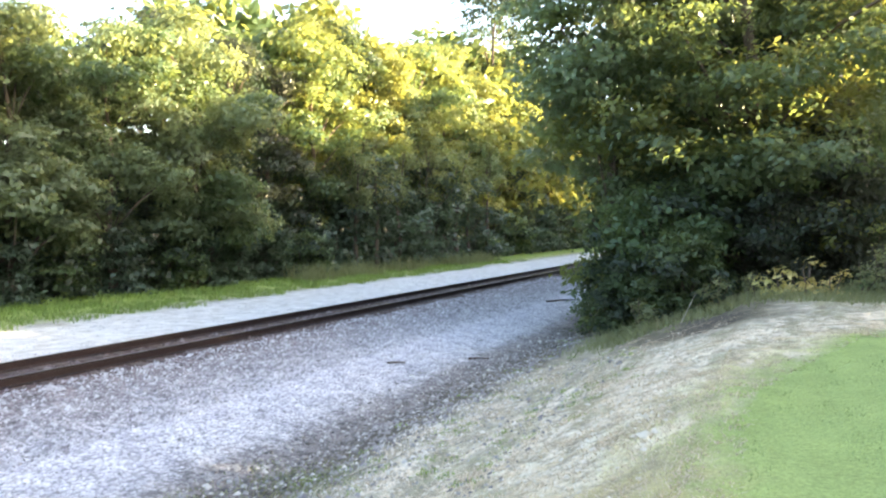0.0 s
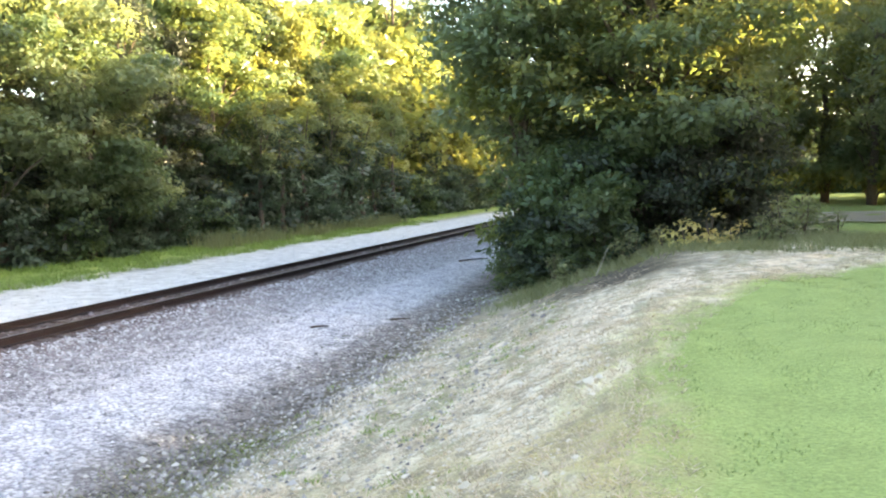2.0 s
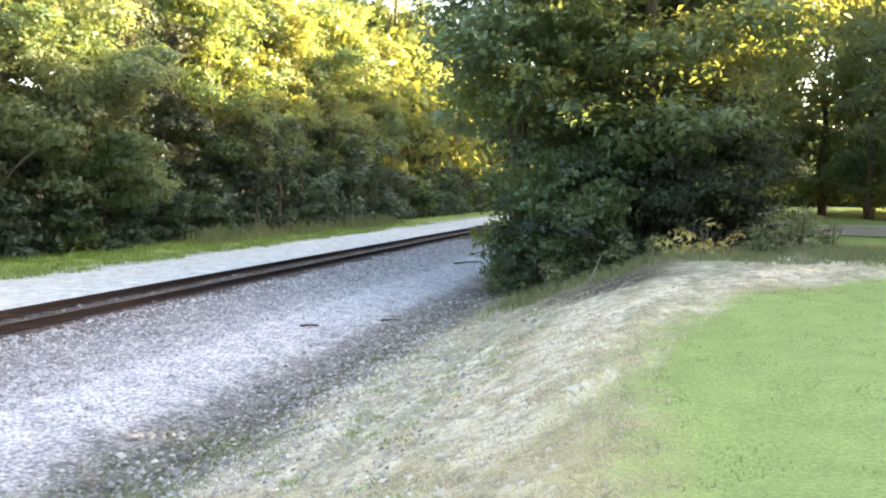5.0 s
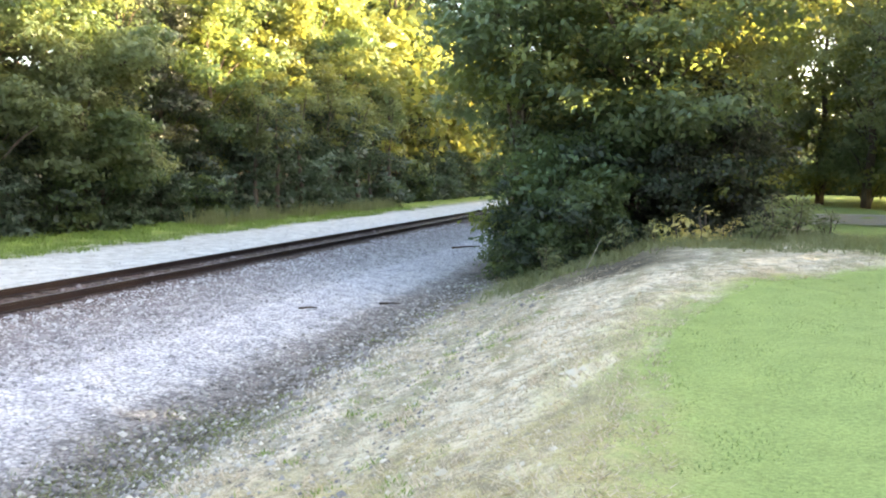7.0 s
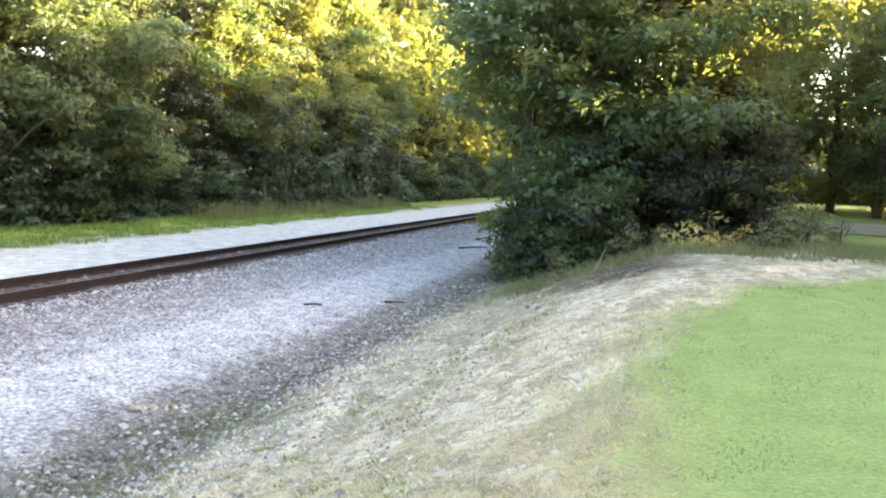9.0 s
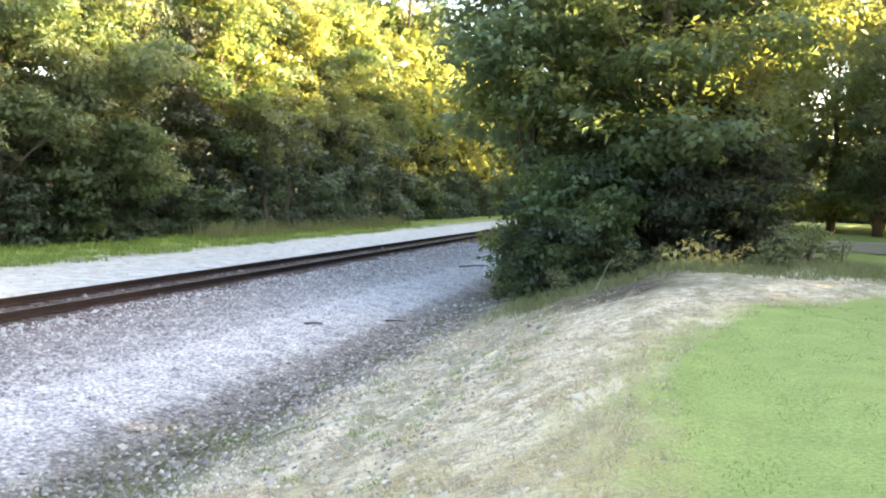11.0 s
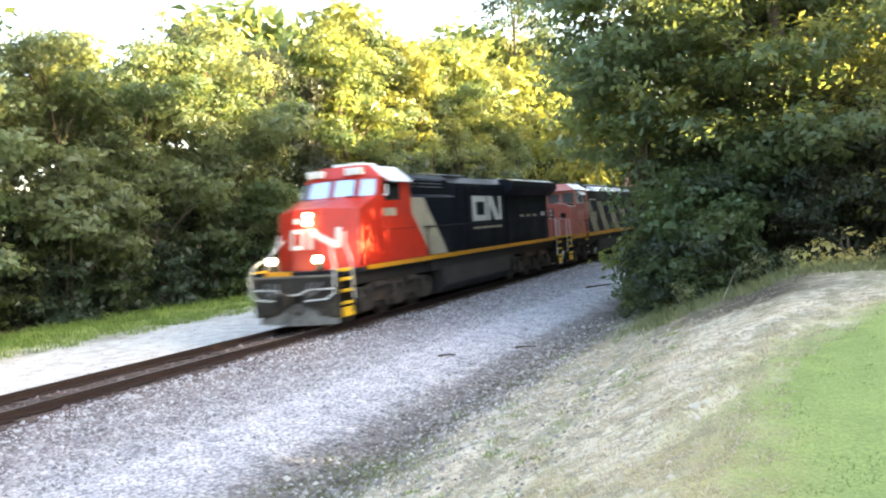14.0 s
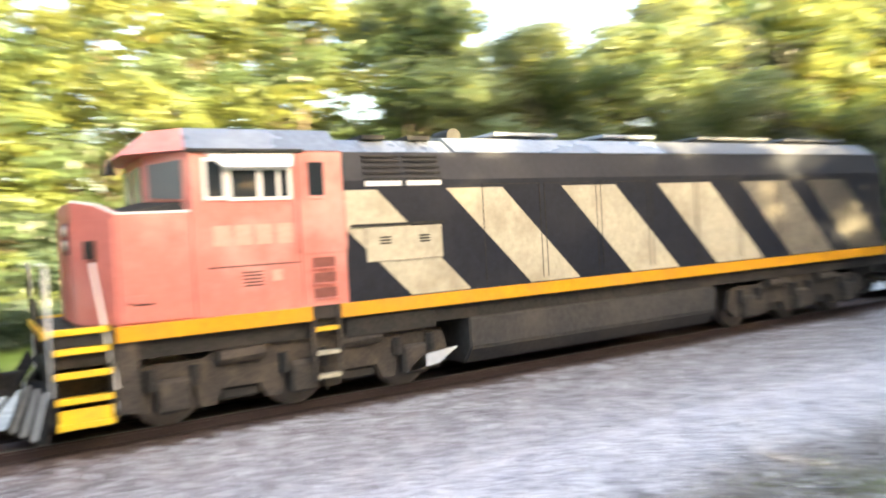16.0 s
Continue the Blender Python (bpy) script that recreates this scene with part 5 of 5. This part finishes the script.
    # nose and cab
    def face_y(x, z):
        """The nose front: a flat middle, sides swept back, leaning back upwards."""
        return 2.35 + .16 * (z - 1.6) + max(0, abs(x) - .5) * .62

    xs = (1.42, .5, -.5, -1.42)
    bm = bmesh.new()
    low = [bm.verts.new((x, face_y(x, 1.6), 1.6)) for x in xs]
    top_front = [bm.verts.new((x, face_y(x, z), z)) for x, z in zip(xs, (3.3, 3.38, 3.38, 3.3))]
    top_back = [bm.verts.new((x, y, 3.74)) for x, y in zip(xs, (4.3, 3.95, 3.95, 4.3))]
    low_back = [bm.verts.new((x, 4.4, 1.6)) for x in (1.42, -1.42)]
    mid_back = [bm.verts.new((x, 4.4, 3.74)) for x in (1.42, -1.42)]
    for i in range(3):
        bm.faces.new((low[i], low[i + 1], top_front[i + 1], top_front[i]))
        bm.faces.new((top_front[i], top_front[i + 1], top_back[i + 1], top_back[i]))
    bm.faces.new((low[0], top_front[0], top_back[0], mid_back[0], low_back[0]))
    bm.faces.new((low[3], low_back[1], mid_back[1], top_back[3], top_front[3]))
    bm.faces.new((low[3], low[2], low[1], low[0], low_back[0], low_back[1]))
    bmesh.ops.recalc_face_normals(bm, faces=bm.faces)
    part("nose", bm, M_RED, L)
    bm = bmesh.new()
    lo = [(1.44, 6.4, 3.5), (1.44, 4.25, 3.5), (.9, 3.85, 3.6), (-.9, 3.85, 3.6), (-1.44, 4.25, 3.5), (-1.44, 6.4, 3.5)]
    hi = [(1.40, 6.4, 4.26), (1.40, 4.55, 4.26), (.85, 4.2, 4.3), (-.85, 4.2, 4.3), (-1.40, 4.55, 4.26), (-1.40, 6.4, 4.26)]
    a, b = [bm.verts.new(p) for p in lo], [bm.verts.new(p) for p in hi]
    bm.faces.new(a[::-1]), bm.faces.new(b)
    for i in range(6):
        bm.faces.new((a[i], a[(i + 1) % 6], b[(i + 1) % 6], b[i]))
    bmesh.ops.recalc_face_normals(bm, faces=bm.faces)
    part("cab", bm, M_RED, L)
    new_part("cab_side", M_RED, L, [(-1.44, 1.44, 4.3, 6.4, 1.6, 3.52)])
    bm = bmesh.new()
    lo = [(1.43, 6.4, 4.27), (1.43, 4.6, 4.27), (.85, 4.15, 4.3), (-.85, 4.15, 4.3), (-1.43, 4.6, 4.27), (-1.43, 6.4, 4.27)]
    hi = [(.95, 6.4, 4.66), (.95, 4.75, 4.66), (.6, 4.5, 4.68), (-.6, 4.5, 4.68), (-.95, 4.75, 4.66), (-.95, 6.4, 4.66)]
    a, b = [bm.verts.new(p) for p in lo], [bm.verts.new(p) for p in hi]
    bm.faces.new(a[::-1]), bm.faces.new(b)
    for i in range(6):
        bm.faces.new((a[i], a[(i + 1) % 6], b[(i + 1) % 6], b[i]))
    bmesh.ops.recalc_face_normals(bm, faces=bm.faces)
    for f in bm.faces:
        f.material_index = 1 if f.calc_center_median().y > 4.7 and f.normal.z > .2 else 0
    finish("cab_roof", bm, [M_RED, M_WHITE], L, "red roof brow with pale roof top")
    for x in (.42, -.98):
        new_part("number_board", M_WHITE, L, [(x, x + .56, 4.08, 4.36, 4.36, 4.58)], "pale number board", .02)
    new_part("roof_air_unit", M_WHITE, L, [(-.55, .55, 4.9, 5.9, 4.66, 4.80)], bevel=.04)
    bar_part("horn", M_FRAME, L, [[(.3, 6.1, 4.76), (.3, 5.7, 4.82)]], .045)
    bar_part("antenna", M_FRAME, L, [[(-.7, 4.9, 4.66), (-.75, 4.8, 4.95)]], .015)
    for s in (-1, 1):
        q = [(s * .06, 3.865, 3.68), (s * .86, 3.865, 3.68), (s * .82, 4.15, 4.22), (s * .06, 4.16, 4.24)]
        cab_front(L, q if s > 0 else q[::-1], M_SHIELD, M_FRAME, "sky-reflecting windshield")
        q = [(s * .96, 3.90, 3.66), (s * 1.38, 4.205, 3.66), (s * 1.34, 4.45, 4.2), (s * .92, 4.20, 4.22)]
        cab_front(L, q if s > 0 else q[::-1], M_SHIELD, M_FRAME, "")
    window(L, "cab_window", [(1.435, 4.66, 5.62, 3.54, 4.12)], M_FRAME)
    for s in (-1, 1):
        bm = bmesh.new()
        quad_plate(bm, [(s * 1.42, 4.65, 4.3), (s * 1.42, 6.35, 4.3), (s * 1.62, 6.25, 4.12), (s * 1.62, 4.8, 4.12)][::s], .03)
        part("sun_visor", bm, M_WHITE, L, "white awning above the cab window")
        bar_part("mirror", M_WHITE, L, [[(s * 1.44, 4.62, 3.7), (s * 1.6, 4.55, 3.7), (s * 1.6, 4.55, 4.0)]], .035)
        new_part("panel_seam", M_FRAME, L, [(*sorted((s * 1.44, s * 1.446)), 4.5, 6.4, 2.62, 2.635)])
        new_part("number_bar", M_CREAM, L, [(*sorted((s * 1.44, s * 1.446)), 4.55, 5.35, 3.05, 3.3)], "pale number bar on the cab side")
        new_part("nose_edge", M_MARK, L, [(*sorted((s * 1.418, s * 1.424)), 3.1, 3.12, 1.7, 3.25)])

    # front lights and marks
    for x, z, r, y in ((.06, 2.98, .085, 2.46), (.06, 3.18, .085, 2.48), (-.80, 1.93, .1, 1.76), (.80, 1.93, .1, 1.76)):
        bm = bmesh.new()
        prism(bm, [(x + r * math.cos(k * .5236), z + r * math.sin(k * .5236)) for k in range(12)], "y", y, y + .08)
        part("headlight", bm, M_LAMP, L, "lit warm headlight")
    for x in (-.80, .80):
        new_part("ditch_light_box", M_FRAME, L, [(x - .14, x + .14, 1.84, 2.0, 1.6, 2.06)], bevel=.02)
    new_part("light_housing", M_RED, L, [(-.08, .2, 2.53, 2.8, 2.84, 3.3)], bevel=.03)

    def face_bar(bm, x0, x1, lo0, hi0, lo1, hi1):
        """A bar on the nose front from x0 to x1, its lower and upper edges given at both ends."""
        cuts = [x0] + [c for c in (-.5, .5) if x0 < c < x1] + [x1]
        for u, v in zip(cuts, cuts[1:]):
            fu, fv = (u - x0) / (x1 - x0), (v - x0) / (x1 - x0)
            p = [(u, lo0 + (lo1 - lo0) * fu), (v, lo0 + (lo1 - lo0) * fv), (v, hi0 + (hi1 - hi0) * fv), (u, hi0 + (hi1 - hi0) * fu)]
            quad_plate(bm, [(x, face_y(x, z) - .004, z) for x, z in p], .008)
    for x0, x1, z0, z1 in ((-.48, -.3, 2.96, 3.12),):
        bm = bmesh.new()
        face_bar(bm, x0, x1, z0, z1, z0, z1)
        part("number_bar", bm, M_WHITE, L, "pale number bar")
    bm = bmesh.new()
    for q in ((-.62, -.08, 2.68, 2.8), (-.62, -.08, 2.2, 2.32), (-.62, -.48, 2.32, 2.68), (-.2, -.08, 2.32, 2.68)):
        face_bar(bm, q[0], q[1], q[2], q[3], q[2], q[3])
    part("front_emblem", bm, M_WHITE, L, "white block emblem on the nose")
    bm = bmesh.new()
    face_bar(bm, .08, .2, 2.2, 2.8, 2.2, 2.8)
    face_bar(bm, .2, .86, 2.6, 2.8, 2.2, 2.4)
    face_bar(bm, .86, .98, 2.2, 2.8, 2.2, 2.8)
    part("front_emblem", bm, M_WHITE, L, "white angular emblem on the nose")
    new_part("nose_stripe", M_YELLOW, L, [(-.95, -.1, 1.68, 1.74, 1.5, 1.62)])
    # paint wedge behind the cab, on the wide equipment cabinet
    new_part("equipment_cabinet", M_BLACK, L, [(-1.43, 1.43, 6.4, 9.6, 1.6, 3.64)], bevel=.02)
    bm = bmesh.new()
    prism(bm, [(-1.43, 3.64), (-1.12, 3.75), (-1.12, 4.3), (-.9, 4.45), (.9, 4.45), (1.12, 4.3), (1.12, 3.75), (1.43, 3.64)], "y", 6.42, 9.9)
    part("cabinet_roof", bm, M_BLACK, L)
    for s in (-1, 1):
        bm = bmesh.new()
        prism(bm, [(6.41, 3.62), (6.6, 2.95), (7.6, 1.64), (6.41, 1.64)], "x", *sorted((s * 1.43, s * 1.438)))
        part("paint_wedge", bm, M_RED, L, "red paint wedge")
        bm = bmesh.new()
        prism(bm, [(6.41, 3.62), (7.3, 3.62), (8.95, 1.64), (7.6, 1.64), (6.41, 3.1)], "x", *sorted((s * 1.439, s * 1.446)))
        part("paint_wedge", bm, M_CREAM, L, "slanted white paint band")
        for z in (4.0, 4.12, 4.24):
            new_part("louvre", M_ROOF, L, [(*sorted((s * 1.11, s * 1.16)), 6.8, 9.4, z, z + .025)])
        bar_part("hood_rail", M_ROOF, L, [[(s * .95, 6.6, 4.48), (s * .95, 11.5, 4.5)]], .02)
    # long hood
    bm = bmesh.new()
    prism(bm, [(-1.05, 1.6), (-1.05, 4.2), (-.85, 4.44), (.85, 4.44), (1.05, 4.2), (1.05, 1.6)], "y", 9.6, 16.0)
    part("hood", bm, M_BLACK, L)
    for k in range(7):
        for s in (-1, 1):
            new_part("hood_door", M_BLACK, L, [(*sorted((s * 1.05, s * 1.062)), 10.02 + .85 * k, 10.8 + .85 * k, 1.75, 4.12)], bevel=.004)
    bm = bmesh.new()
    prism(bm, [(-1.1, 1.6), (-1.1, 3.9), (1.1, 3.9), (1.1, 1.6)], "y", 16.0, 21.6)
    part("radiator_compartment", bm, M_BLACK, L)
    bm = bmesh.new()
    prism(bm, [(-1.1, 3.75), (-1.5, 4.05), (-1.5, 4.34), (-1.1, 4.46), (1.1, 4.46), (1.5, 4.34), (1.5, 4.05), (1.1, 3.75)], "y", 15.8, 22.2, .02)
    part("radiator_wing", bm, M_BLACK, L, "overhanging black radiator wing")
    for y0, y1 in ((16.0, 17.9), (18.1, 20.0), (20.2, 21.9)):
        new_part("radiator_screen", M_SCREEN, L, [(-1.0, 1.0, y0, y1, 4.465, 4.50)])
        for s in (-1, 1):
            bm = bmesh.new()
            quad_plate(bm, [(s * 1.13, y0, 4.462), (s * 1.13, y1, 4.462), (s * 1.46, y1, 4.362), (s * 1.46, y0, 4.362)][::-s], .012)
            part("radiator_screen", bm, M_SCREEN, L)
    new_part("exhaust_pipe", M_FRAME, L, [(-.35, .35, 12.5, 13.6, 4.44, 4.6)], bevel=.03)
    new_part("brake_vent", M_FRAME, L, [(-.9, .9, 10.2, 11.6, 4.44, 4.5)])
    for s in (-1, 1):
        xa, xb = sorted((s * 1.062, s * 1.072))
        bm = bmesh.new()
        for q in ((12.25, 13.75, 3.48, 3.71), (12.25, 13.75, 2.7, 2.93), (12.25, 12.62, 2.93, 3.48), (13.5, 13.75, 2.93, 3.48)):
            box(bm, xa, xb, *q)
        part("side_emblem", bm, M_WHITE, L, "white block emblem")
        bm = bmesh.new()
        slanted(bm, xa, xb, 13.85, 14.4, 3.71, 2.7, .75)
        box(bm, xa + s * .002, xb + s * .002, 13.85, 14.1, 2.7, 3.71)
        box(bm, xa + s * .002, xb + s * .002, 15.1, 15.4, 2.7, 3.71)
        part("side_emblem", bm, M_WHITE, L, "white angular emblem")
        new_part("lettering_bar", M_CREAM, L, [(xa, xb, 12.3, 15.35, 2.38, 2.47)])
        for k in range(3):
            new_part("number_bar", M_CREAM, L, [(*sorted((s * 1.1, s * 1.108)), 17.6 + .9 * k, 18.1 + .9 * k, 2.75, 2.86)], "small pale bar")
        new_part("small_sign", M_WHITE, L, [(*sorted((s * 1.1, s * 1.108)), 20.6, 21.2, 2.75, 2.95)])
        # walkway rail
        posts = [[(s * 1.47, y, 1.6), (s * 1.47, y, 2.62)] for y in np.arange(7.4, 21.7, 1.55)]
        bar_part("handrail", M_FRAME, L, posts + [[(s * 1.47, 7.2, 2.62), (s * 1.47, 21.7, 2.62)]], .02)
        bar_part("handrail", M_WHITE, L, [[(s * .8, 2.42, 2.5), (s * 1.02, 2.2, 2.15), (s * 1.4, 1.72, 1.78), (s * 1.46, 1.6, 1.45), (s * 1.44, 1.56, 1.0), (s * 1.2, 1.53, .84), (s * .5, 1.5, .8)]], .024, "white looped front handrail")
        bar_part("handrail", M_WHITE, L, [[(s * 1.16, 2.72, 2.66), (s * 1.2, 2.6, 2.35), (s * 1.5, 2.42, 1.85), (s * 1.52, 2.42, .75)]], .024, "white front handrail")
        bar_part("handrail", M_WHITE, L, [[(s * 1.46, 21.78, .7), (s * 1.46, 21.78, 2.62), (s * 1.2, 21.8, 2.62)], [(s * 1.46, 22.42, .7), (s * 1.44, 22.4, 2.4), (s * .9, 22.4, 2.6)]], .03, "white rear handrail")
    end_steps(L, 1.8, 2.36)
    end_steps(L, 21.82, 22.38)
    new_part("pilot_plate", M_TRUCK, L, [(-1.42, 1.42, 1.7, 1.76, .35, 1.5)])
    new_part("rear_plate", M_FRAME, L, [(-1.42, 1.42, 22.4, 22.46, .35, 1.5)])
    new_part("hood_end", M_RED, L, [(-1.0, 1.0, 21.6, 21.64, 1.6, 3.6)], "red hood end panel")
    plow(L, 1.72, M_PLOW)
    bar_part("uncoupling_lever", M_WHITE, L, [[(-1.36, 1.62, 1.12), (-.5, 1.6, 1.1), (-.34, 1.45, .98), (.34, 1.45, .98), (.5, 1.6, 1.1), (1.36, 1.62, 1.12)]], .022, "white painted uncoupling lever")
    for x, d in ((-.95, .26), (-.72, .34), (.72, .34), (.95, .26)):
        bar_part("air_hose", M_HOSE, L, [[(x, 1.68, 1.3), (x * .96, 1.5, 1.3 - d), (x * .86, 1.5, 1.22 - d), (x * .76, 1.52, 1.3 - d), (x * .74, 1.68, 1.28)]], .03, "looped grey air hose")
    for x in (-1.0, 1.0):
        new_part("pilot_pocket", M_FRAME, L, [(x - .22, x + .22, 1.685, 1.7, .95, 1.4)], bevel=.004)
    new_part("pilot_rim", M_PLOW, L, [(-1.42, 1.42, 1.66, 1.7, 1.44, 1.5)])
    coupler(L, .95, 1)
    coupler(L, 23.1, -1)
    for x in (-.6, -.3, .3, .6):
        bar_part("jumper_cable", M_FRAME, L, [[(x, 22.46, 1.25), (x * .9, 22.8, .8), (x * .8, 23.2, .72), (x * .9, 23.5, 1.2)]], .035)
    new_part("end_platform", M_FRAME, L, [(-.75, .75, 22.46, 23.0, 1.42, 1.5)])
    for a in ((3.2, 5.2, 7.2), (16.6, 18.6, 20.6)):
        bogie(L, a)
    for y0, y1 in ((1.78, 2.5), (21.3, 22.38)):
        new_part("draft_gear_box", M_FRAME, L, [(-.9, .9, y0, y1, .45, 1.1)], bevel=.03)
    for s in (-1, 1):
        bar_part("air_reservoir", M_TANK, L, [[(s * 1.2, 15.4, .95), (s * 1.2, 16.0, .95)]], .2)
    bm = bmesh.new()
    prism(bm, [(-1.42, 1.2), (-1.42, .5), (-1.15, .22), (1.15, .22), (1.42, .5), (1.42, 1.2)], "y", 8.5, 15.2, .03)
    part("fuel_tank", bm, M_TANK, L, "grey fuel tank")
    return L


# ---- container wagons ----
def container(main, end, label):
    """A forty-foot corrugated steel box, standing at its own origin."""
    C = thing("shipping_container", label, "container", "containers on the train")
    hw, ln, h = 1.22, 12.19, 2.86

    def corrugated(a, b, n, depth):
        pts, step = [], (b - a) / n
        for k in range(n):
            p = a + k * step
            pts += [(p, 0), (p + step * .3, 0), (p + step * .5, depth), (p + step * .8, depth)]
        return pts + [(b, 0)]
    for s in (-1, 1):
        bm = bmesh.new()
        q = corrugated(.12, ln - .12, 40, -.035)
        rows = [[bm.verts.new((s * (hw - .02 + d), p, z)) for p, d in q] for z in (.15, h - .12)]
        for i in range(len(q) - 1):
            bm.faces.new((rows[0][i], rows[0][i + 1], rows[1][i + 1], rows[1][i]))
        part("side_wall", bm, main, C)
    bm = bmesh.new()
    q = corrugated(-hw + .1, hw - .1, 9, .04)
    rows = [[bm.verts.new((p, .03 + d, z)) for p, d in q] for z in (.15, h - .12)]
    for i in range(len(q) - 1):
        bm.faces.new((rows[0][i], rows[0][i + 1], rows[1][i + 1], rows[1][i]))
    part("end_wall", bm, end, C)
    new_part("roof", main, C, [(-hw + .03, hw - .03, .05, ln - .05, h - .05, h - .02)])
    new_part("floor", M_FRAME, C, [(-hw + .03, hw - .03, .05, ln - .05, .08, .14)])
    new_part("door", main, C, [(-hw + .1, -.01, ln - .08, ln - .03, .15, h - .12), (.01, hw - .1, ln - .08, ln - .03, .15, h - .12)])
    for x in (-hw, hw - .12):
        for y in (0, ln - .12):
            new_part("corner_post", end if y == 0 else main, C, [(x, x + .12, y, y + .12, 0, h)], bevel=.01)
    for z in (0.0, h - .12):
        new_part("rail", end, C, [(-hw + .12, hw - .12, 0.0, .08, z, z + .13)])
        for x in (-hw, hw - .08):
            new_part("rail", main, C, [(x, x + .08, .12, ln - .12, z, z + .12)])
    for z in (2.35, 2.1):
        new_part("marking_bar", M_WHITE, C, [(hw - .019, hw - .012, ln - 1.9, ln - .6, z, z + .12)])
    for z, w in ((2.2, .9), (1.9, 1.3), (1.6, 1.3), (1.3, 1.0), (1.0, 1.3), (.7, .8)):
        new_part("marking_bar", M_WHITE, C, [(-.9, -.9 + w, .018, .026, z, z + .06)])
    return C


def well_car():
    W = thing("well_car", "dark container well wagon carrying stacked boxes", "wagon", "train")
    for s in (-1, 1):
        new_part("side_sill", M_FRAME, W, [(*sorted((s * 1.3, s * 1.42)), 5.6, 19.2, .3, 1.32), (*sorted((s * 1.26, s * 1.46)), 5.6, 19.2, 1.3, 1.42)], bevel=.01)
        for k in range(10):
            new_part("stake", M_FRAME, W, [(*sorted((s * 1.42, s * 1.47)), 6.0 + 1.4 * k, 6.12 + 1.4 * k, .35, 1.3)])
    new_part("well_floor", M_FRAME, W, [(-1.3, 1.3, 5.6, 19.2, .2, .27)])
    for y0, y1 in ((1.6, 5.6), (19.2, 23.2)):
        new_part("end_platform", M_FRAME, W, [(-1.3, 1.3, y0, y1, .95, 1.2), (-.3, .3, y0, y1, .7, .95)], bevel=.02)
        bar_part("grab_iron", M_CREAM, W, [[(1.28, y0 + .2, 1.2), (1.28, y0 + .2, 1.8), (1.28, y0 + .8, 1.8), (1.28, y0 + .8, 1.2)]], .02)
    for c in (3.2, 21.6):
        for ax in (c - .9, c + .9):
            wheelset(W, ax, .46)
        for s in (-1, 1):
            bm = bmesh.new()
            prism(bm, [(c - 1.15, .4), (c - 1.1, .62), (c - .5, .75), (c + .5, .75), (c + 1.1, .62), (c + 1.15, .4), (c + .6, .38), (c + .35, .25), (c - .35, .25), (c - .6, .38)], "x", *sorted((s * 1.0, s * 1.12)))
            part("side_frame", bm, M_TRUCK, W)
    coupler(W, .6, 1)
    coupler(W, 24.2, -1)
    return W


# positions along the train, behind the second locomotive's front
CONSIST = [(lead_locomotive(), -22.3, 0.0), (striped_locomotive(), 0.0, 0.0)]
CAR = 21.9
car = well_car()
CONSIST += [(car, CAR, 0.0), (copy_thing(car, Matrix()), CAR + 24.8, 0.0)]
CONSIST += [(container(M_NAVY, M_BLUE, "navy corrugated steel container with blue end in the wagon's well"), CAR + 6.3, .27),
            (container(M_ORANGE, M_SALMON, "rust orange corrugated container, sky light put into its salmon end, stacked on top"), CAR + 6.3, .27 + 2.865),
            (container(M_NAVY, M_NAVY, "dark navy corrugated steel container in the next wagon"), CAR + 31.1, .27),
            (container(M_GREY, M_GREY, "pale grey corrugated steel container stacked on the next wagon"), CAR + 31.1, .27 + 2.865)]
SPEED = 19.46


def train_y(t):
    """Where the second locomotive's front coupler is."""
    return 18.36 - SPEED * (t - 15.0)


def motions():
    for e, off, z in CONSIST:
        walk(e, [(t, pose(TRACK, train_y(t) + off, z)) for t in (0.0, 8.0, 16.0)])
        for w in e.children_recursive:
            if w.name.startswith("wheelset"):
                _, y, r = w.location
                turn = math.degrees(SPEED / FPS / r)       # degrees of roll in one thirtieth of a second
                walk(w, [(k / FPS, pose(0, y, r, (turn * k) % 360)) for k in range(16 * FPS + 1)])


motions()
